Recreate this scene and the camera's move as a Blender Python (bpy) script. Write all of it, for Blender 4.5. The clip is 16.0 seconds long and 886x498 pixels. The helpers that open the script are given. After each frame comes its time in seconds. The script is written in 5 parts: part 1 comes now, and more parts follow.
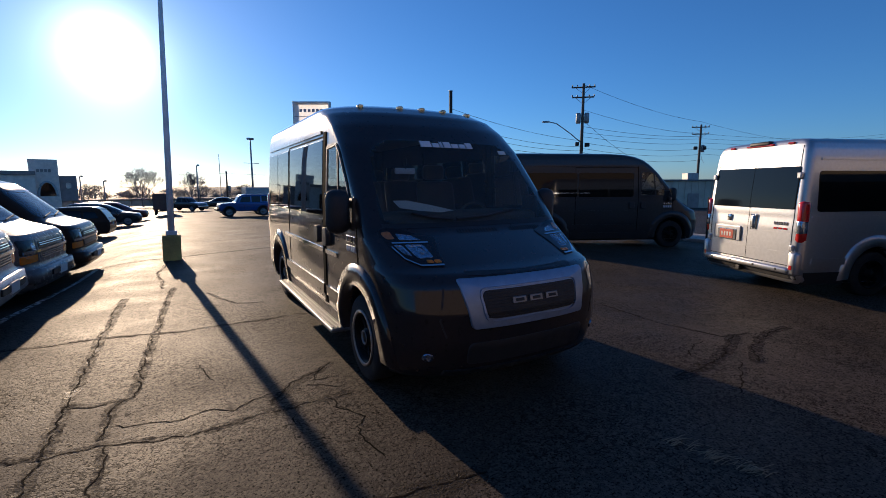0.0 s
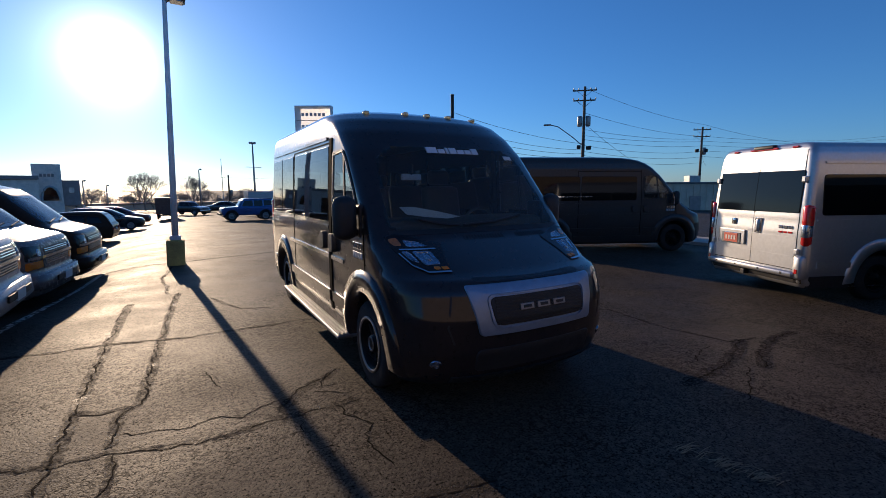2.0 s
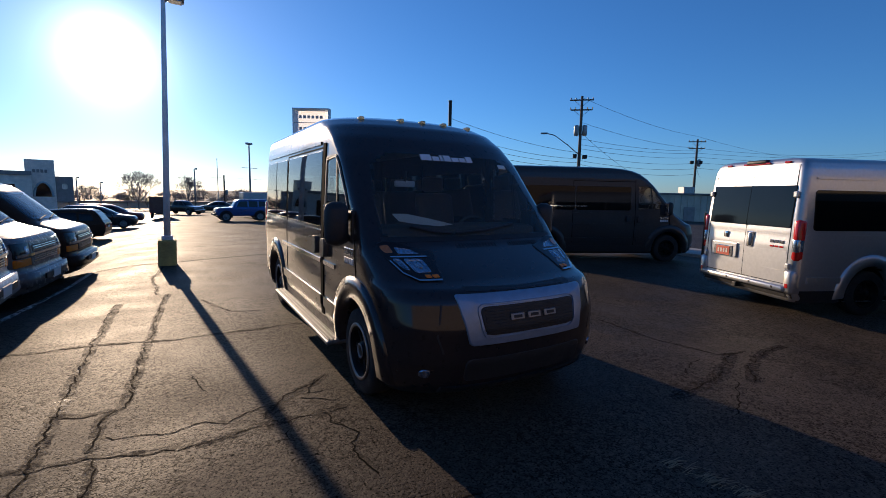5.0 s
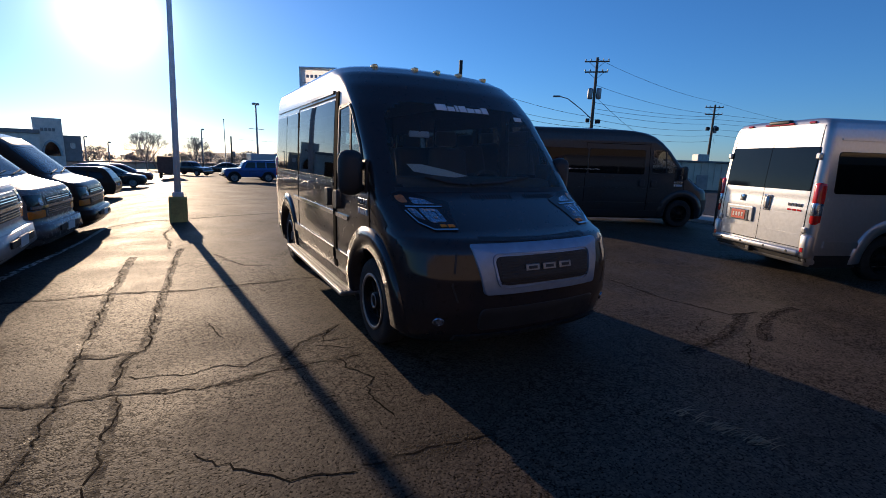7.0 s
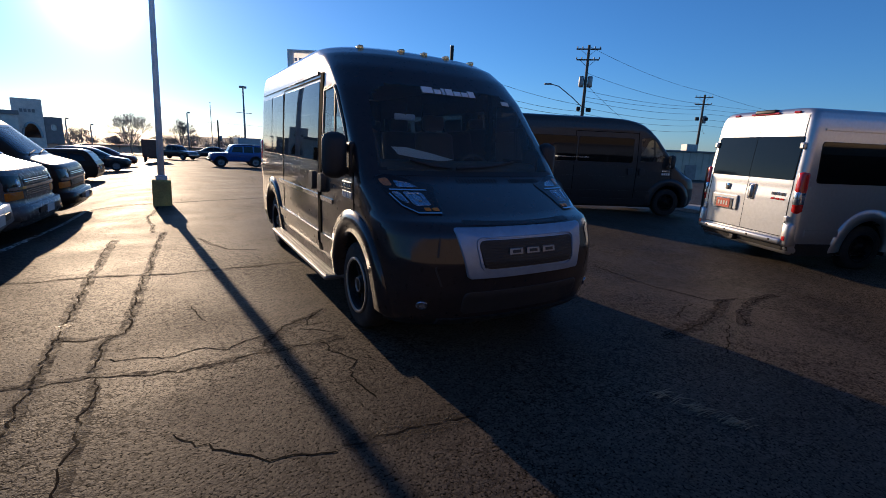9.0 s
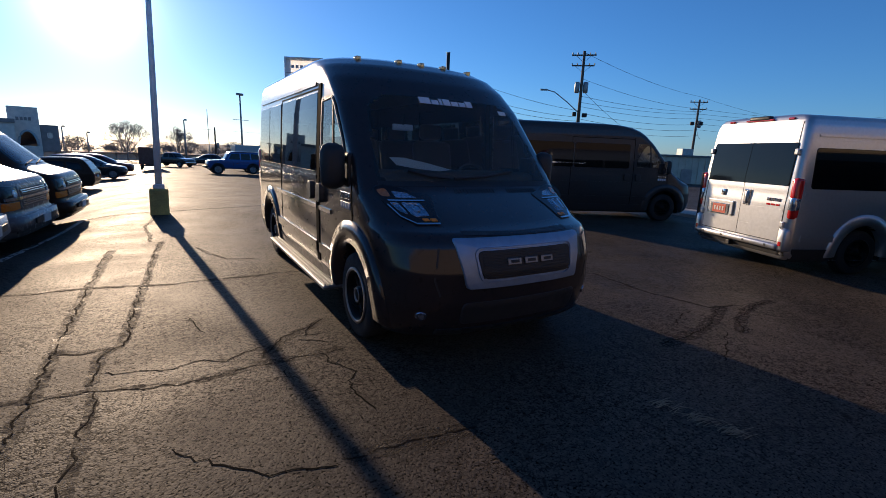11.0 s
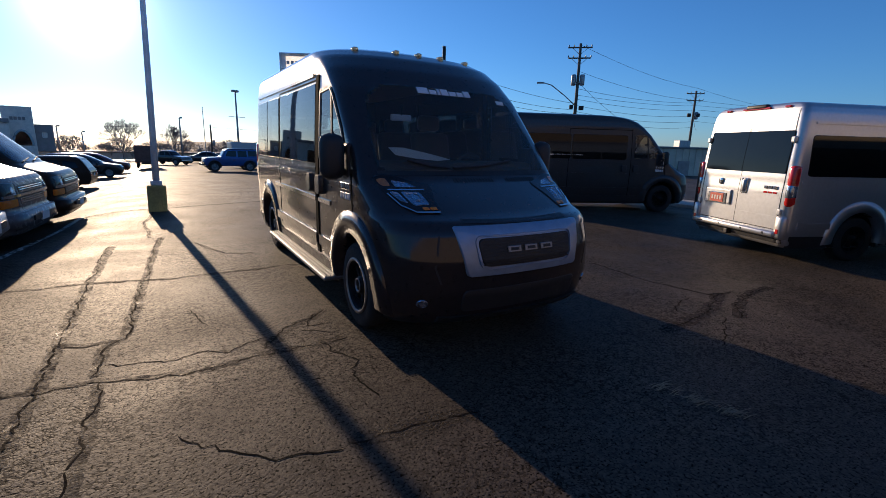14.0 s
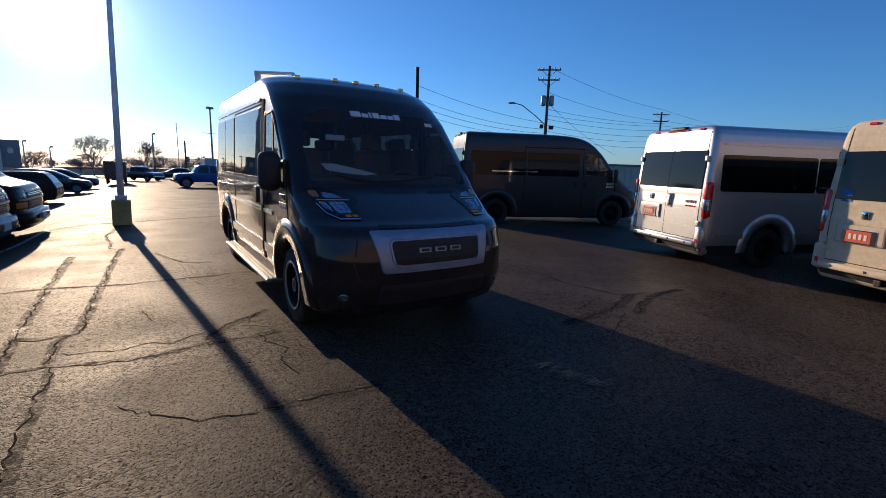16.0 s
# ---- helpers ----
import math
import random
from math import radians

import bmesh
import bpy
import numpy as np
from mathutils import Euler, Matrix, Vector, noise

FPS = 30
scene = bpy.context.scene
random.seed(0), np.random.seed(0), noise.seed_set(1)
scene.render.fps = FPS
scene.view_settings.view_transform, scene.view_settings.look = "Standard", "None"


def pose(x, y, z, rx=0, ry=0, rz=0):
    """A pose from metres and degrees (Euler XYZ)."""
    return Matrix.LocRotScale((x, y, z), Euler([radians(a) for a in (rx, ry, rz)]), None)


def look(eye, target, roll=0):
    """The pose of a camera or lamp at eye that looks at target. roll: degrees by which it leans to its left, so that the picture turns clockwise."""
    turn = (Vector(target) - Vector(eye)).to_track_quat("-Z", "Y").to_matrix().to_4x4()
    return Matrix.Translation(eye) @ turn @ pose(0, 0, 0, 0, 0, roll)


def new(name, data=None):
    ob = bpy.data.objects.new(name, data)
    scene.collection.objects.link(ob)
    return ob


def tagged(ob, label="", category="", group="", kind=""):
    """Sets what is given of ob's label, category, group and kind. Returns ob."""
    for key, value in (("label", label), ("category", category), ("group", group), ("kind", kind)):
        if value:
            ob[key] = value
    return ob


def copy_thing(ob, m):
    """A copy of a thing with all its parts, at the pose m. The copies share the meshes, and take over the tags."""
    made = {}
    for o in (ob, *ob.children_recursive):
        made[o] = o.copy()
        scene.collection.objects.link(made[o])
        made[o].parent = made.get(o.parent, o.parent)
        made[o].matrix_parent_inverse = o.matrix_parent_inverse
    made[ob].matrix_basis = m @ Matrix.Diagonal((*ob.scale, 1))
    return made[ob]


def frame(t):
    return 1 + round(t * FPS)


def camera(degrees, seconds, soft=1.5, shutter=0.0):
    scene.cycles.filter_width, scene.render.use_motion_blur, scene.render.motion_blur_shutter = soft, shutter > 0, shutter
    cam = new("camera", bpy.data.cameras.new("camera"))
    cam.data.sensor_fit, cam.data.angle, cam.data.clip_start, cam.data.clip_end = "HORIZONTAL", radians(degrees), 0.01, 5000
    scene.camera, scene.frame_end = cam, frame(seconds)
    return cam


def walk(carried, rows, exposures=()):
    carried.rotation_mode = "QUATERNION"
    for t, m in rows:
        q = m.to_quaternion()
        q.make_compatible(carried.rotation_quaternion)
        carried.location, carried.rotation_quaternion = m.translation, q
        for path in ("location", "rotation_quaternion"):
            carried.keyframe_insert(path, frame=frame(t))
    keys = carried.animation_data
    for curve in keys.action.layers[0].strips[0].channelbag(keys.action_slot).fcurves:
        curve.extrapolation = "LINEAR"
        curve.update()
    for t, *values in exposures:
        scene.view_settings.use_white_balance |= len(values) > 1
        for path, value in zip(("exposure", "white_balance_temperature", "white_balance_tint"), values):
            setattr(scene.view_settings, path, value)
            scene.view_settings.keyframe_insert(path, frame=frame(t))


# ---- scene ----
cam = camera(88.84, 16.0, 0.7)
PATH = [
    (0.0, (-2.237, -2.527, 1.637), (-0.267, 0.909, 1.083), -0.13),
    (0.5, (-2.258, -2.528, 1.631), (-0.309, 0.918, 1.064), -1.06),
    (1.0, (-2.266, -2.507, 1.629), (-0.313, 0.931, 1.025), -1.38),
    (1.5, (-2.263, -2.501, 1.651), (-0.291, 0.928, 1.061), -0.96),
    (2.0, (-2.273, -2.502, 1.663), (-0.312, 0.944, 1.136), -0.31),
    (2.5, (-2.263, -2.484, 1.680), (-0.298, 0.965, 1.185), 0.40),
    (3.0, (-2.254, -2.491, 1.691), (-0.276, 0.956, 1.240), 0.91),
    (5.5, (-2.243, -2.501, 1.678), (-0.239, 0.923, 1.166), 1.16),
    (6.0, (-2.256, -2.481, 1.613), (-0.270, 0.930, 0.965), 1.65),
    (6.5, (-2.290, -2.469, 1.576), (-0.346, 0.945, 0.821), 2.30),
    (7.0, (-2.288, -2.465, 1.561), (-0.357, 0.950, 0.781), 1.83),
    (7.5, (-2.275, -2.479, 1.588), (-0.333, 0.931, 0.816), 1.96),
    (8.0, (-2.266, -2.485, 1.545), (-0.297, 0.905, 0.751), 2.38),
    (8.5, (-2.259, -2.491, 1.533), (-0.270, 0.874, 0.685), 2.74),
    (9.0, (-2.248, -2.486, 1.532), (-0.248, 0.864, 0.649), 2.53),
    (11.5, (-2.257, -2.482, 1.582), (-0.229, 0.865, 0.754), 2.27),
    (12.0, (-2.255, -2.492, 1.593), (-0.230, 0.858, 0.773), 2.54),
    (12.5, (-2.250, -2.498, 1.607), (-0.219, 0.856, 0.818), 1.90),
    (13.0, (-2.257, -2.488, 1.602), (-0.232, 0.871, 0.819), 1.31),
    (13.5, (-2.271, -2.477, 1.568), (-0.245, 0.869, 0.731), 1.04),
    (14.0, (-2.283, -2.501, 1.525), (-0.252, 0.831, 0.648), 1.50),
    (14.5, (-2.188, -2.666, 1.532), (-0.223, 0.727, 0.742), 3.57),
    (15.0, (-2.143, -2.814, 1.525), (-0.222, 0.592, 0.682), 2.16),
    (15.5, (-2.188, -3.007, 1.483), (-0.207, 0.357, 0.611), 0.59),
    (16.0, (-2.141, -3.238, 1.529), (0.054, 0.025, 0.802), 1.74),
]
walk(cam, [(t, look(eye, target, roll)) for t, eye, target, roll in PATH], [(0.0, 0.02, 5340, 10), (7.0, 0.10, 5360, 10), (12.5, 0.14, 5400, 10), (16.0, 0.16, 5400, 10)])

# ---- light ----
SUN_AZ, SUN_EL = -5.4, 12.8          # degrees from +y towards +x, and above the horizon
sun_way = Vector((math.sin(radians(SUN_AZ)) * math.cos(radians(SUN_EL)), math.cos(radians(SUN_AZ)) * math.cos(radians(SUN_EL)), math.sin(radians(SUN_EL))))
world = bpy.data.worlds.new("sky")
scene.world = world
world.use_nodes = True
wn = world.node_tree
sky = wn.nodes.new("ShaderNodeTexSky")
sky.sky_type, sky.sun_disc = "NISHITA", False
sky.sun_elevation, sky.sun_rotation = radians(SUN_EL), radians(SUN_AZ)
sky.air_density, sky.dust_density, sky.ozone_density, sky.altitude = 1.0, 0.25, 6.0, 200
wn.links.new(sky.outputs[0], wn.nodes["Background"].inputs[0])
wn.nodes["Background"].inputs[1].default_value = 0.11


def sky_math(op, a, b=0.0):
    n = wn.nodes.new("ShaderNodeMath")
    n.operation = op
    for i, v in enumerate((a, b)):
        if isinstance(v, float):
            n.inputs[i].default_value = v
        else:
            wn.links.new(v, n.inputs[i])
    return n.outputs[0]


# the bright aureole of the low winter sun, falling off with the angle from it
way_node, dot_node = wn.nodes.new("ShaderNodeTexCoord"), wn.nodes.new("ShaderNodeVectorMath")
dot_node.operation, dot_node.inputs[1].default_value = "DOT_PRODUCT", sun_way
wn.links.new(way_node.outputs["Generated"], dot_node.inputs[0])
off_sun = sky_math("ARCCOSINE", sky_math("MINIMUM", dot_node.outputs["Value"], 0.999999))
near_glow = sky_math("MULTIPLY", sky_math("EXPONENT", sky_math("MULTIPLY", off_sun, -1 / radians(1.7))), 5.5)
wide_glow = sky_math("MULTIPLY", sky_math("EXPONENT", sky_math("MULTIPLY", off_sun, -1 / radians(7.0))), 0.16)
glow, both = wn.nodes.new("ShaderNodeBackground"), wn.nodes.new("ShaderNodeAddShader")
glow.inputs[0].default_value = (1.0, 0.93, 0.82, 1)
wn.links.new(sky_math("ADD", near_glow, wide_glow), glow.inputs[1])
wn.links.new(wn.nodes["Background"].outputs[0], both.inputs[0]); wn.links.new(glow.outputs[0], both.inputs[1])
wn.links.new(both.outputs[0], wn.nodes["World Output"].inputs[0])
lamp = bpy.data.lights.new("sun", "SUN")
lamp.energy, lamp.angle, lamp.color = 4.9, radians(0.53), (1.0, 0.66, 0.36)
sun_ob = new("sun", lamp)
sun_ob.matrix_world = look(sun_way * 100, (0, 0, 0))

# ---- materials ----
def mat(name, color, rough=0.5, metal=0.0, spec=0.5, coat=0.0, grain=0.0, scale=40.0, dirt=0.0, bump=0.0, random_value=0.0, emit=0.0, coat_rough=0.05):
    """A procedural surface: base colour varied at two scales, roughness broken up, fine relief."""
    m = bpy.data.materials.new(name)
    m.use_nodes = True
    nt = m.node_tree
    b = nt.nodes["Principled BSDF"]
    b.inputs["Roughness"].default_value = rough
    b.inputs["Metallic"].default_value = metal
    b.inputs["Specular IOR Level"].default_value = spec
    b.inputs["Coat Weight"].default_value = coat
    b.inputs["Coat Roughness"].default_value = coat_rough
    b.inputs["Base Color"].default_value = (*color, 1)
    if emit:
        b.inputs["Emission Color"].default_value, b.inputs["Emission Strength"].default_value = (*color, 1), emit
    if grain or dirt or bump:
        co = nt.nodes.new("ShaderNodeTexCoord")
        fine = nt.nodes.new("ShaderNodeTexNoise")
        fine.inputs["Scale"].default_value, fine.inputs["Detail"].default_value = scale, 6
        big = nt.nodes.new("ShaderNodeTexNoise")
        big.inputs["Scale"].default_value, big.inputs["Detail"].default_value = scale / 14, 4
        for n in (fine, big):
            nt.links.new(co.outputs["Object"], n.inputs["Vector"])
        def ramp(src, lo, hi):
            r = nt.nodes.new("ShaderNodeMapRange")
            r.inputs["From Min"].default_value, r.inputs["From Max"].default_value = 0.3, 0.7
            r.inputs["To Min"].default_value, r.inputs["To Max"].default_value = lo, hi
            nt.links.new(src.outputs["Fac"], r.inputs["Value"])
            return r.outputs[0]
        mul = nt.nodes.new("ShaderNodeMath"); mul.operation = "MULTIPLY"
        nt.links.new(ramp(fine, 1 - grain, 1 + grain), mul.inputs[0])
        nt.links.new(ramp(big, 1 - dirt, 1 + dirt), mul.inputs[1])
        val = nt.nodes.new("ShaderNodeHueSaturation")
        val.inputs["Color"].default_value = (*color, 1)
        nt.links.new(mul.outputs[0], val.inputs["Value"])
        nt.links.new(val.outputs[0], b.inputs["Base Color"])
        nt.links.new(ramp(big, max(rough * (1 - dirt), 0.02), min(rough * (1 + dirt) + 0.01, 1)), b.inputs["Roughness"])
        if bump:
            bp = nt.nodes.new("ShaderNodeBump")
            bp.inputs["Strength"].default_value, bp.inputs["Distance"].default_value = bump, 0.01
            nt.links.new(fine.outputs["Fac"], bp.inputs["Height"])
            nt.links.new(bp.outputs[0], b.inputs["Normal"])
    return m


def glass(name, tint, gloss=1.5, veil=0.0):
    """A thin pane: it lets tinted light through, mirrors by Fresnel, and carries a pale film in place of veiling glare.
    """
    m = bpy.data.materials.new(name)
    m.use_nodes = True
    nt = m.node_tree
    nt.nodes.remove(nt.nodes["Principled BSDF"])
    tr, gl, mx, fr = (nt.nodes.new("ShaderNode" + k) for k in ("BsdfTransparent", "BsdfGlossy", "MixShader", "Fresnel"))
    tr.inputs[0].default_value = (*tint, 1)
    gl.inputs["Roughness"].default_value = 0.02
    fr.inputs[0].default_value = gloss
    nt.links.new(fr.outputs[0], mx.inputs[0]); nt.links.new(tr.outputs[0], mx.inputs[1]); nt.links.new(gl.outputs[0], mx.inputs[2])
    # uneven pale diffuse layer that imitates flare haze over the pane
    film, dirt, n = (nt.nodes.new("ShaderNode" + k) for k in ("BsdfDiffuse", "MixShader", "TexNoise"))
    film.inputs[0].default_value = (0.45, 0.42, 0.38, 1)
    n.inputs["Scale"].default_value, n.inputs["Detail"].default_value = 3.0, 5
    r = nt.nodes.new("ShaderNodeMapRange")
    r.inputs["To Min"].default_value, r.inputs["To Max"].default_value = veil * 0.5, veil * 1.5
    nt.links.new(n.outputs["Fac"], r.inputs["Value"]); nt.links.new(r.outputs[0], dirt.inputs[0])
    nt.links.new(mx.outputs[0], dirt.inputs[1]); nt.links.new(film.outputs[0], dirt.inputs[2])
    nt.links.new(dirt.outputs[0], nt.nodes["Material Output"].inputs[0])
    return m


def asphalt():
    """Old weathered asphalt: pale stones in dark binder, patchy wear, and a web of fine cracks."""
    m = bpy.data.materials.new("weathered_asphalt")
    m.use_nodes = True
    nt = m.node_tree
    N, L = nt.nodes.new, nt.links.new
    b = nt.nodes["Principled BSDF"]
    geo = N("ShaderNodeNewGeometry")
    def noise_tex(s, d=4, src=None):
        n = N("ShaderNodeTexNoise"); n.inputs["Scale"].default_value, n.inputs["Detail"].default_value = s, d
        L(src or geo.outputs["Position"], n.inputs["Vector"]); return n.outputs["Fac"]
    def remap(src, a0, a1, b0, b1):
        r = N("ShaderNodeMapRange"); r.clamp = True
        for k, v in zip(("From Min", "From Max", "To Min", "To Max"), (a0, a1, b0, b1)):
            r.inputs[k].default_value = v
        L(src, r.inputs["Value"]); return r.outputs[0]
    def math_node(op, a, c):
        n = N("ShaderNodeMath"); n.operation = op
        for i, v in enumerate((a, c)):
            if isinstance(v, (int, float)):
                n.inputs[i].default_value = v
            else:
                L(v, n.inputs[i])
        return n.outputs[0]
    stones = N("ShaderNodeTexVoronoi"); stones.inputs["Scale"].default_value = 75
    L(geo.outputs["Position"], stones.inputs["Vector"])
    stone_val = N("ShaderNodeSeparateColor"); L(stones.outputs["Color"], stone_val.inputs[0])
    pale = remap(stone_val.outputs[0], 0.0, 1.0, 0.72, 1.35)
    pits = remap(noise_tex(62, 3), 0.36, 0.46, 0.15, 1.0)
    holes = remap(noise_tex(21, 4), 0.28, 0.36, 0.15, 1.0)
    pale = math_node("MULTIPLY", pale, math_node("MULTIPLY", pits, holes))
    wear = remap(noise_tex(0.55, 6), 0.3, 0.7, 0.72, 1.3)
    blot = remap(noise_tex(3.2, 5), 0.35, 0.7, 0.85, 1.15)
    # fine cracks: edges of large, bent cells, broken up by a mask
    bend = N("ShaderNodeTexNoise"); bend.inputs["Scale"].default_value, bend.inputs["Detail"].default_value = 1.6, 6
    L(geo.outputs["Position"], bend.inputs["Vector"])
    mixv = N("ShaderNodeVectorMath"); mixv.operation = "MULTIPLY_ADD"
    mixv.inputs[1].default_value = (0.4, 0.4, 0)
    L(bend.outputs["Color"], mixv.inputs[0]); L(geo.outputs["Position"], mixv.inputs[2])
    def web(s, width, lo, hi):
        v = N("ShaderNodeTexVoronoi"); v.feature = "DISTANCE_TO_EDGE"; v.inputs["Scale"].default_value = s
        L(mixv.outputs[0], v.inputs["Vector"])
        line = remap(v.outputs["Distance"], width * 0.3, width, 1.0, 0.0)
        return math_node("MULTIPLY", line, remap(noise_tex(0.7 * s, 2), lo, hi, 0.0, 1.0))
    # crazing: short dark cracks between palm-sized and finger-sized cells, in worn areas only
    small = N("ShaderNodeTexNoise"); small.inputs["Scale"].default_value, small.inputs["Detail"].default_value = 14, 4
    L(geo.outputs["Position"], small.inputs["Vector"])
    bent = N("ShaderNodeVectorMath"); bent.operation = "MULTIPLY_ADD"
    bent.inputs[1].default_value = (0.035, 0.035, 0)
    L(small.outputs["Color"], bent.inputs[0]); L(geo.outputs["Position"], bent.inputs[2])
    def crazing(s, width, keep_scale, lo, hi):
        v = N("ShaderNodeTexVoronoi"); v.feature = "DISTANCE_TO_EDGE"; v.inputs["Scale"].default_value = s
        L(bent.outputs[0], v.inputs["Vector"])
        return math_node("MULTIPLY", remap(v.outputs["Distance"], width * 0.35, width, 1.0, 0.0), remap(noise_tex(keep_scale, 3), lo, hi, 0.0, 1.0))
    worn = remap(noise_tex(0.8, 4), 0.40, 0.58, 0.45, 1.0)
    craze = math_node("MULTIPLY", math_node("MAXIMUM", crazing(46, 0.19, 24, 0.45, 0.58), crazing(19, 0.11, 11, 0.46, 0.57)), worn)
    crack = math_node("MAXIMUM", math_node("MULTIPLY", web(2.6, 0.020, 0.50, 0.57), 0.5), math_node("MULTIPLY", craze, 0.78))
    tone = math_node("MULTIPLY", math_node("MULTIPLY", pale, wear), math_node("MULTIPLY", blot, math_node("SUBTRACT", 1.0, math_node("MULTIPLY", crack, 0.8))))
    col = N("ShaderNodeHueSaturation"); col.inputs["Color"].default_value = (0.068, 0.053, 0.038, 1)
    L(tone, col.inputs["Value"]); L(col.outputs[0], b.inputs["Base Color"])
    L(remap(noise_tex(1.1, 5), 0.3, 0.7, 0.58, 0.72), b.inputs["Roughness"])
    L(math_node("MULTIPLY", math_node("MULTIPLY", pits, holes), remap(crack, 0.0, 1.0, 0.21, 0.0)), b.inputs["Specular IOR Level"])
    grit = math_node("ADD", math_node("MULTIPLY", stones.outputs["Distance"], -0.4), math_node("MULTIPLY", crack, -0.7))
    grit = math_node("ADD", grit, math_node("ADD", math_node("MULTIPLY", pits, 0.5), math_node("MULTIPLY", holes, 0.7)))
    bp = N("ShaderNodeBump"); bp.inputs["Strength"].default_value, bp.inputs["Distance"].default_value = 0.26, 0.010
    L(grit, bp.inputs["Height"]); L(bp.outputs[0], b.inputs["Normal"])
    return m


def ragged(m, scale, lo, hi):
    """Wears holes into a thin coating, so that what lies under it shows."""
    nt = m.node_tree
    geo, n, r = (nt.nodes.new("ShaderNode" + k) for k in ("NewGeometry", "TexNoise", "MapRange"))
    n.inputs["Scale"].default_value, n.inputs["Detail"].default_value = scale, 5
    r.inputs["From Min"].default_value, r.inputs["From Max"].default_value = lo, hi
    nt.links.new(geo.outputs["Position"], n.inputs["Vector"])
    nt.links.new(n.outputs["Fac"], r.inputs["Value"])
    nt.links.new(r.outputs[0], nt.nodes["Principled BSDF"].inputs["Alpha"])
    return m


ASPHALT = asphalt()
TAR = ragged(mat("crack_filler", (0.012, 0.009, 0.007), 1.0, spec=0.02, grain=0.4, scale=60, dirt=0.3, bump=0.4), 11, 0.36, 0.48)
OPEN_CRACK = mat("open_crack", (0.010, 0.008, 0.006), 1.0, spec=0.02, grain=0.4, scale=60, dirt=0.3)
BAND = ragged(mat("worn_filler", (0.036, 0.027, 0.020), 0.85, spec=0.22, grain=0.6, scale=70, dirt=0.4, bump=0.9), 26, 0.36, 0.66)
GAP = mat("dark_door_gap", (0.004, 0.004, 0.004), 0.9, spec=0.03, grain=0.1)
NAVY = mat("navy_paint", (0.024, 0.018, 0.017), 0.30, 0.0, spec=0.12, coat=0.9, grain=0.08, scale=300, dirt=0.12, coat_rough=0.07)
GREY_PAINT = mat("dark_grey_paint", (0.036, 0.034, 0.033), 0.35, 0.1, spec=0.25, coat=0.4, grain=0.06, scale=300, dirt=0.15)
SILVER = mat("silver_paint", (0.54, 0.545, 0.55), 0.36, 0.82, spec=0.3, coat=0.3, grain=0.03, scale=300, dirt=0.05)
WHITE = mat("white_paint", (0.45, 0.45, 0.45), 0.25, spec=0.12, coat=0.0, grain=0.03, scale=200, dirt=0.08)
BEIGE = mat("beige_paint", (0.60, 0.51, 0.37), 0.5, 0.0, spec=0.15, coat=0.0, grain=0.04, scale=200, dirt=0.10)
DARK_BROWN = mat("dark_brown_paint", (0.050, 0.029, 0.019), 0.15, 0.0, spec=0.06, coat=0.0, grain=0.05, scale=200, dirt=0.12)
MID_GREY = mat("mid_grey_paint", (0.19, 0.175, 0.165), 0.25, 0.2, spec=0.10, coat=0.0, grain=0.05, scale=200, dirt=0.14)
RUSTY_BROWN = mat("rusty_brown_panels", (0.15, 0.085, 0.065), 0.5, spec=0.15, grain=0.08, scale=60, dirt=0.2)
BLACK_CAR = mat("black_paint", (0.012, 0.012, 0.013), 0.30, coat=1.0, dirt=0.15, grain=0.05)
BLUE_CAR = mat("blue_paint", (0.02, 0.07, 0.24), 0.35, 0.2, coat=0.9, dirt=0.12, grain=0.05)
RED_CAR = mat("dark_red_paint", (0.10, 0.012, 0.012), 0.32, 0.2, coat=0.9, dirt=0.12, grain=0.05)
PLASTIC = mat("black_plastic", (0.018, 0.018, 0.019), 0.55, grain=0.15, scale=180, dirt=0.2, bump=0.15)
GREY_PLASTIC = mat("silver_bumper_paint", (0.26, 0.33, 0.45), 0.40, 0.55, coat=0.3, grain=0.05, scale=200, dirt=0.1)
RUBBER = mat("tyre_rubber", (0.016, 0.016, 0.016), 0.8, grain=0.2, scale=90, dirt=0.25, bump=0.3)
CHROME = mat("chrome", (0.62, 0.63, 0.65), 0.10, 1.0, dirt=0.3, grain=0.02)
ALU = mat("brushed_aluminium", (0.27, 0.27, 0.27), 0.48, 1.0, grain=0.12, scale=120, dirt=0.2)
STEEL_BLACK = mat("black_steel_wheel", (0.008, 0.008, 0.008), 0.45, 0.0, spec=0.12, dirt=0.25, grain=0.1)
MARKER = bpy.data.materials.new("clear_amber_marker_lens")
MARKER.use_nodes = True
lens_nodes = MARKER.node_tree
lens_mix, lens_gloss, lens_through = (lens_nodes.nodes.new("ShaderNode" + k) for k in ("MixShader", "BsdfGlossy", "BsdfTranslucent"))
lens_gloss.inputs[0].default_value, lens_gloss.inputs["Roughness"].default_value = (1.0, 0.9, 0.7, 1), 0.12
lens_through.inputs[0].default_value, lens_mix.inputs[0].default_value = (1.0, 0.90, 0.62, 1), 0.7
lens_nodes.links.new(lens_gloss.outputs[0], lens_mix.inputs[1]); lens_nodes.links.new(lens_through.outputs[0], lens_mix.inputs[2])
lens_nodes.links.new(lens_mix.outputs[0], lens_nodes.nodes["Material Output"].inputs[0])
AMBER = mat("amber_lens", (0.78, 0.22, 0.02), 0.22, spec=0.3, coat=0.15, dirt=0.1, grain=0.1)
REFLECTOR = mat("lamp_reflector", (0.30, 0.35, 0.43), 0.22, 0.8, coat=0.6, grain=0.7, scale=55, dirt=0.3)
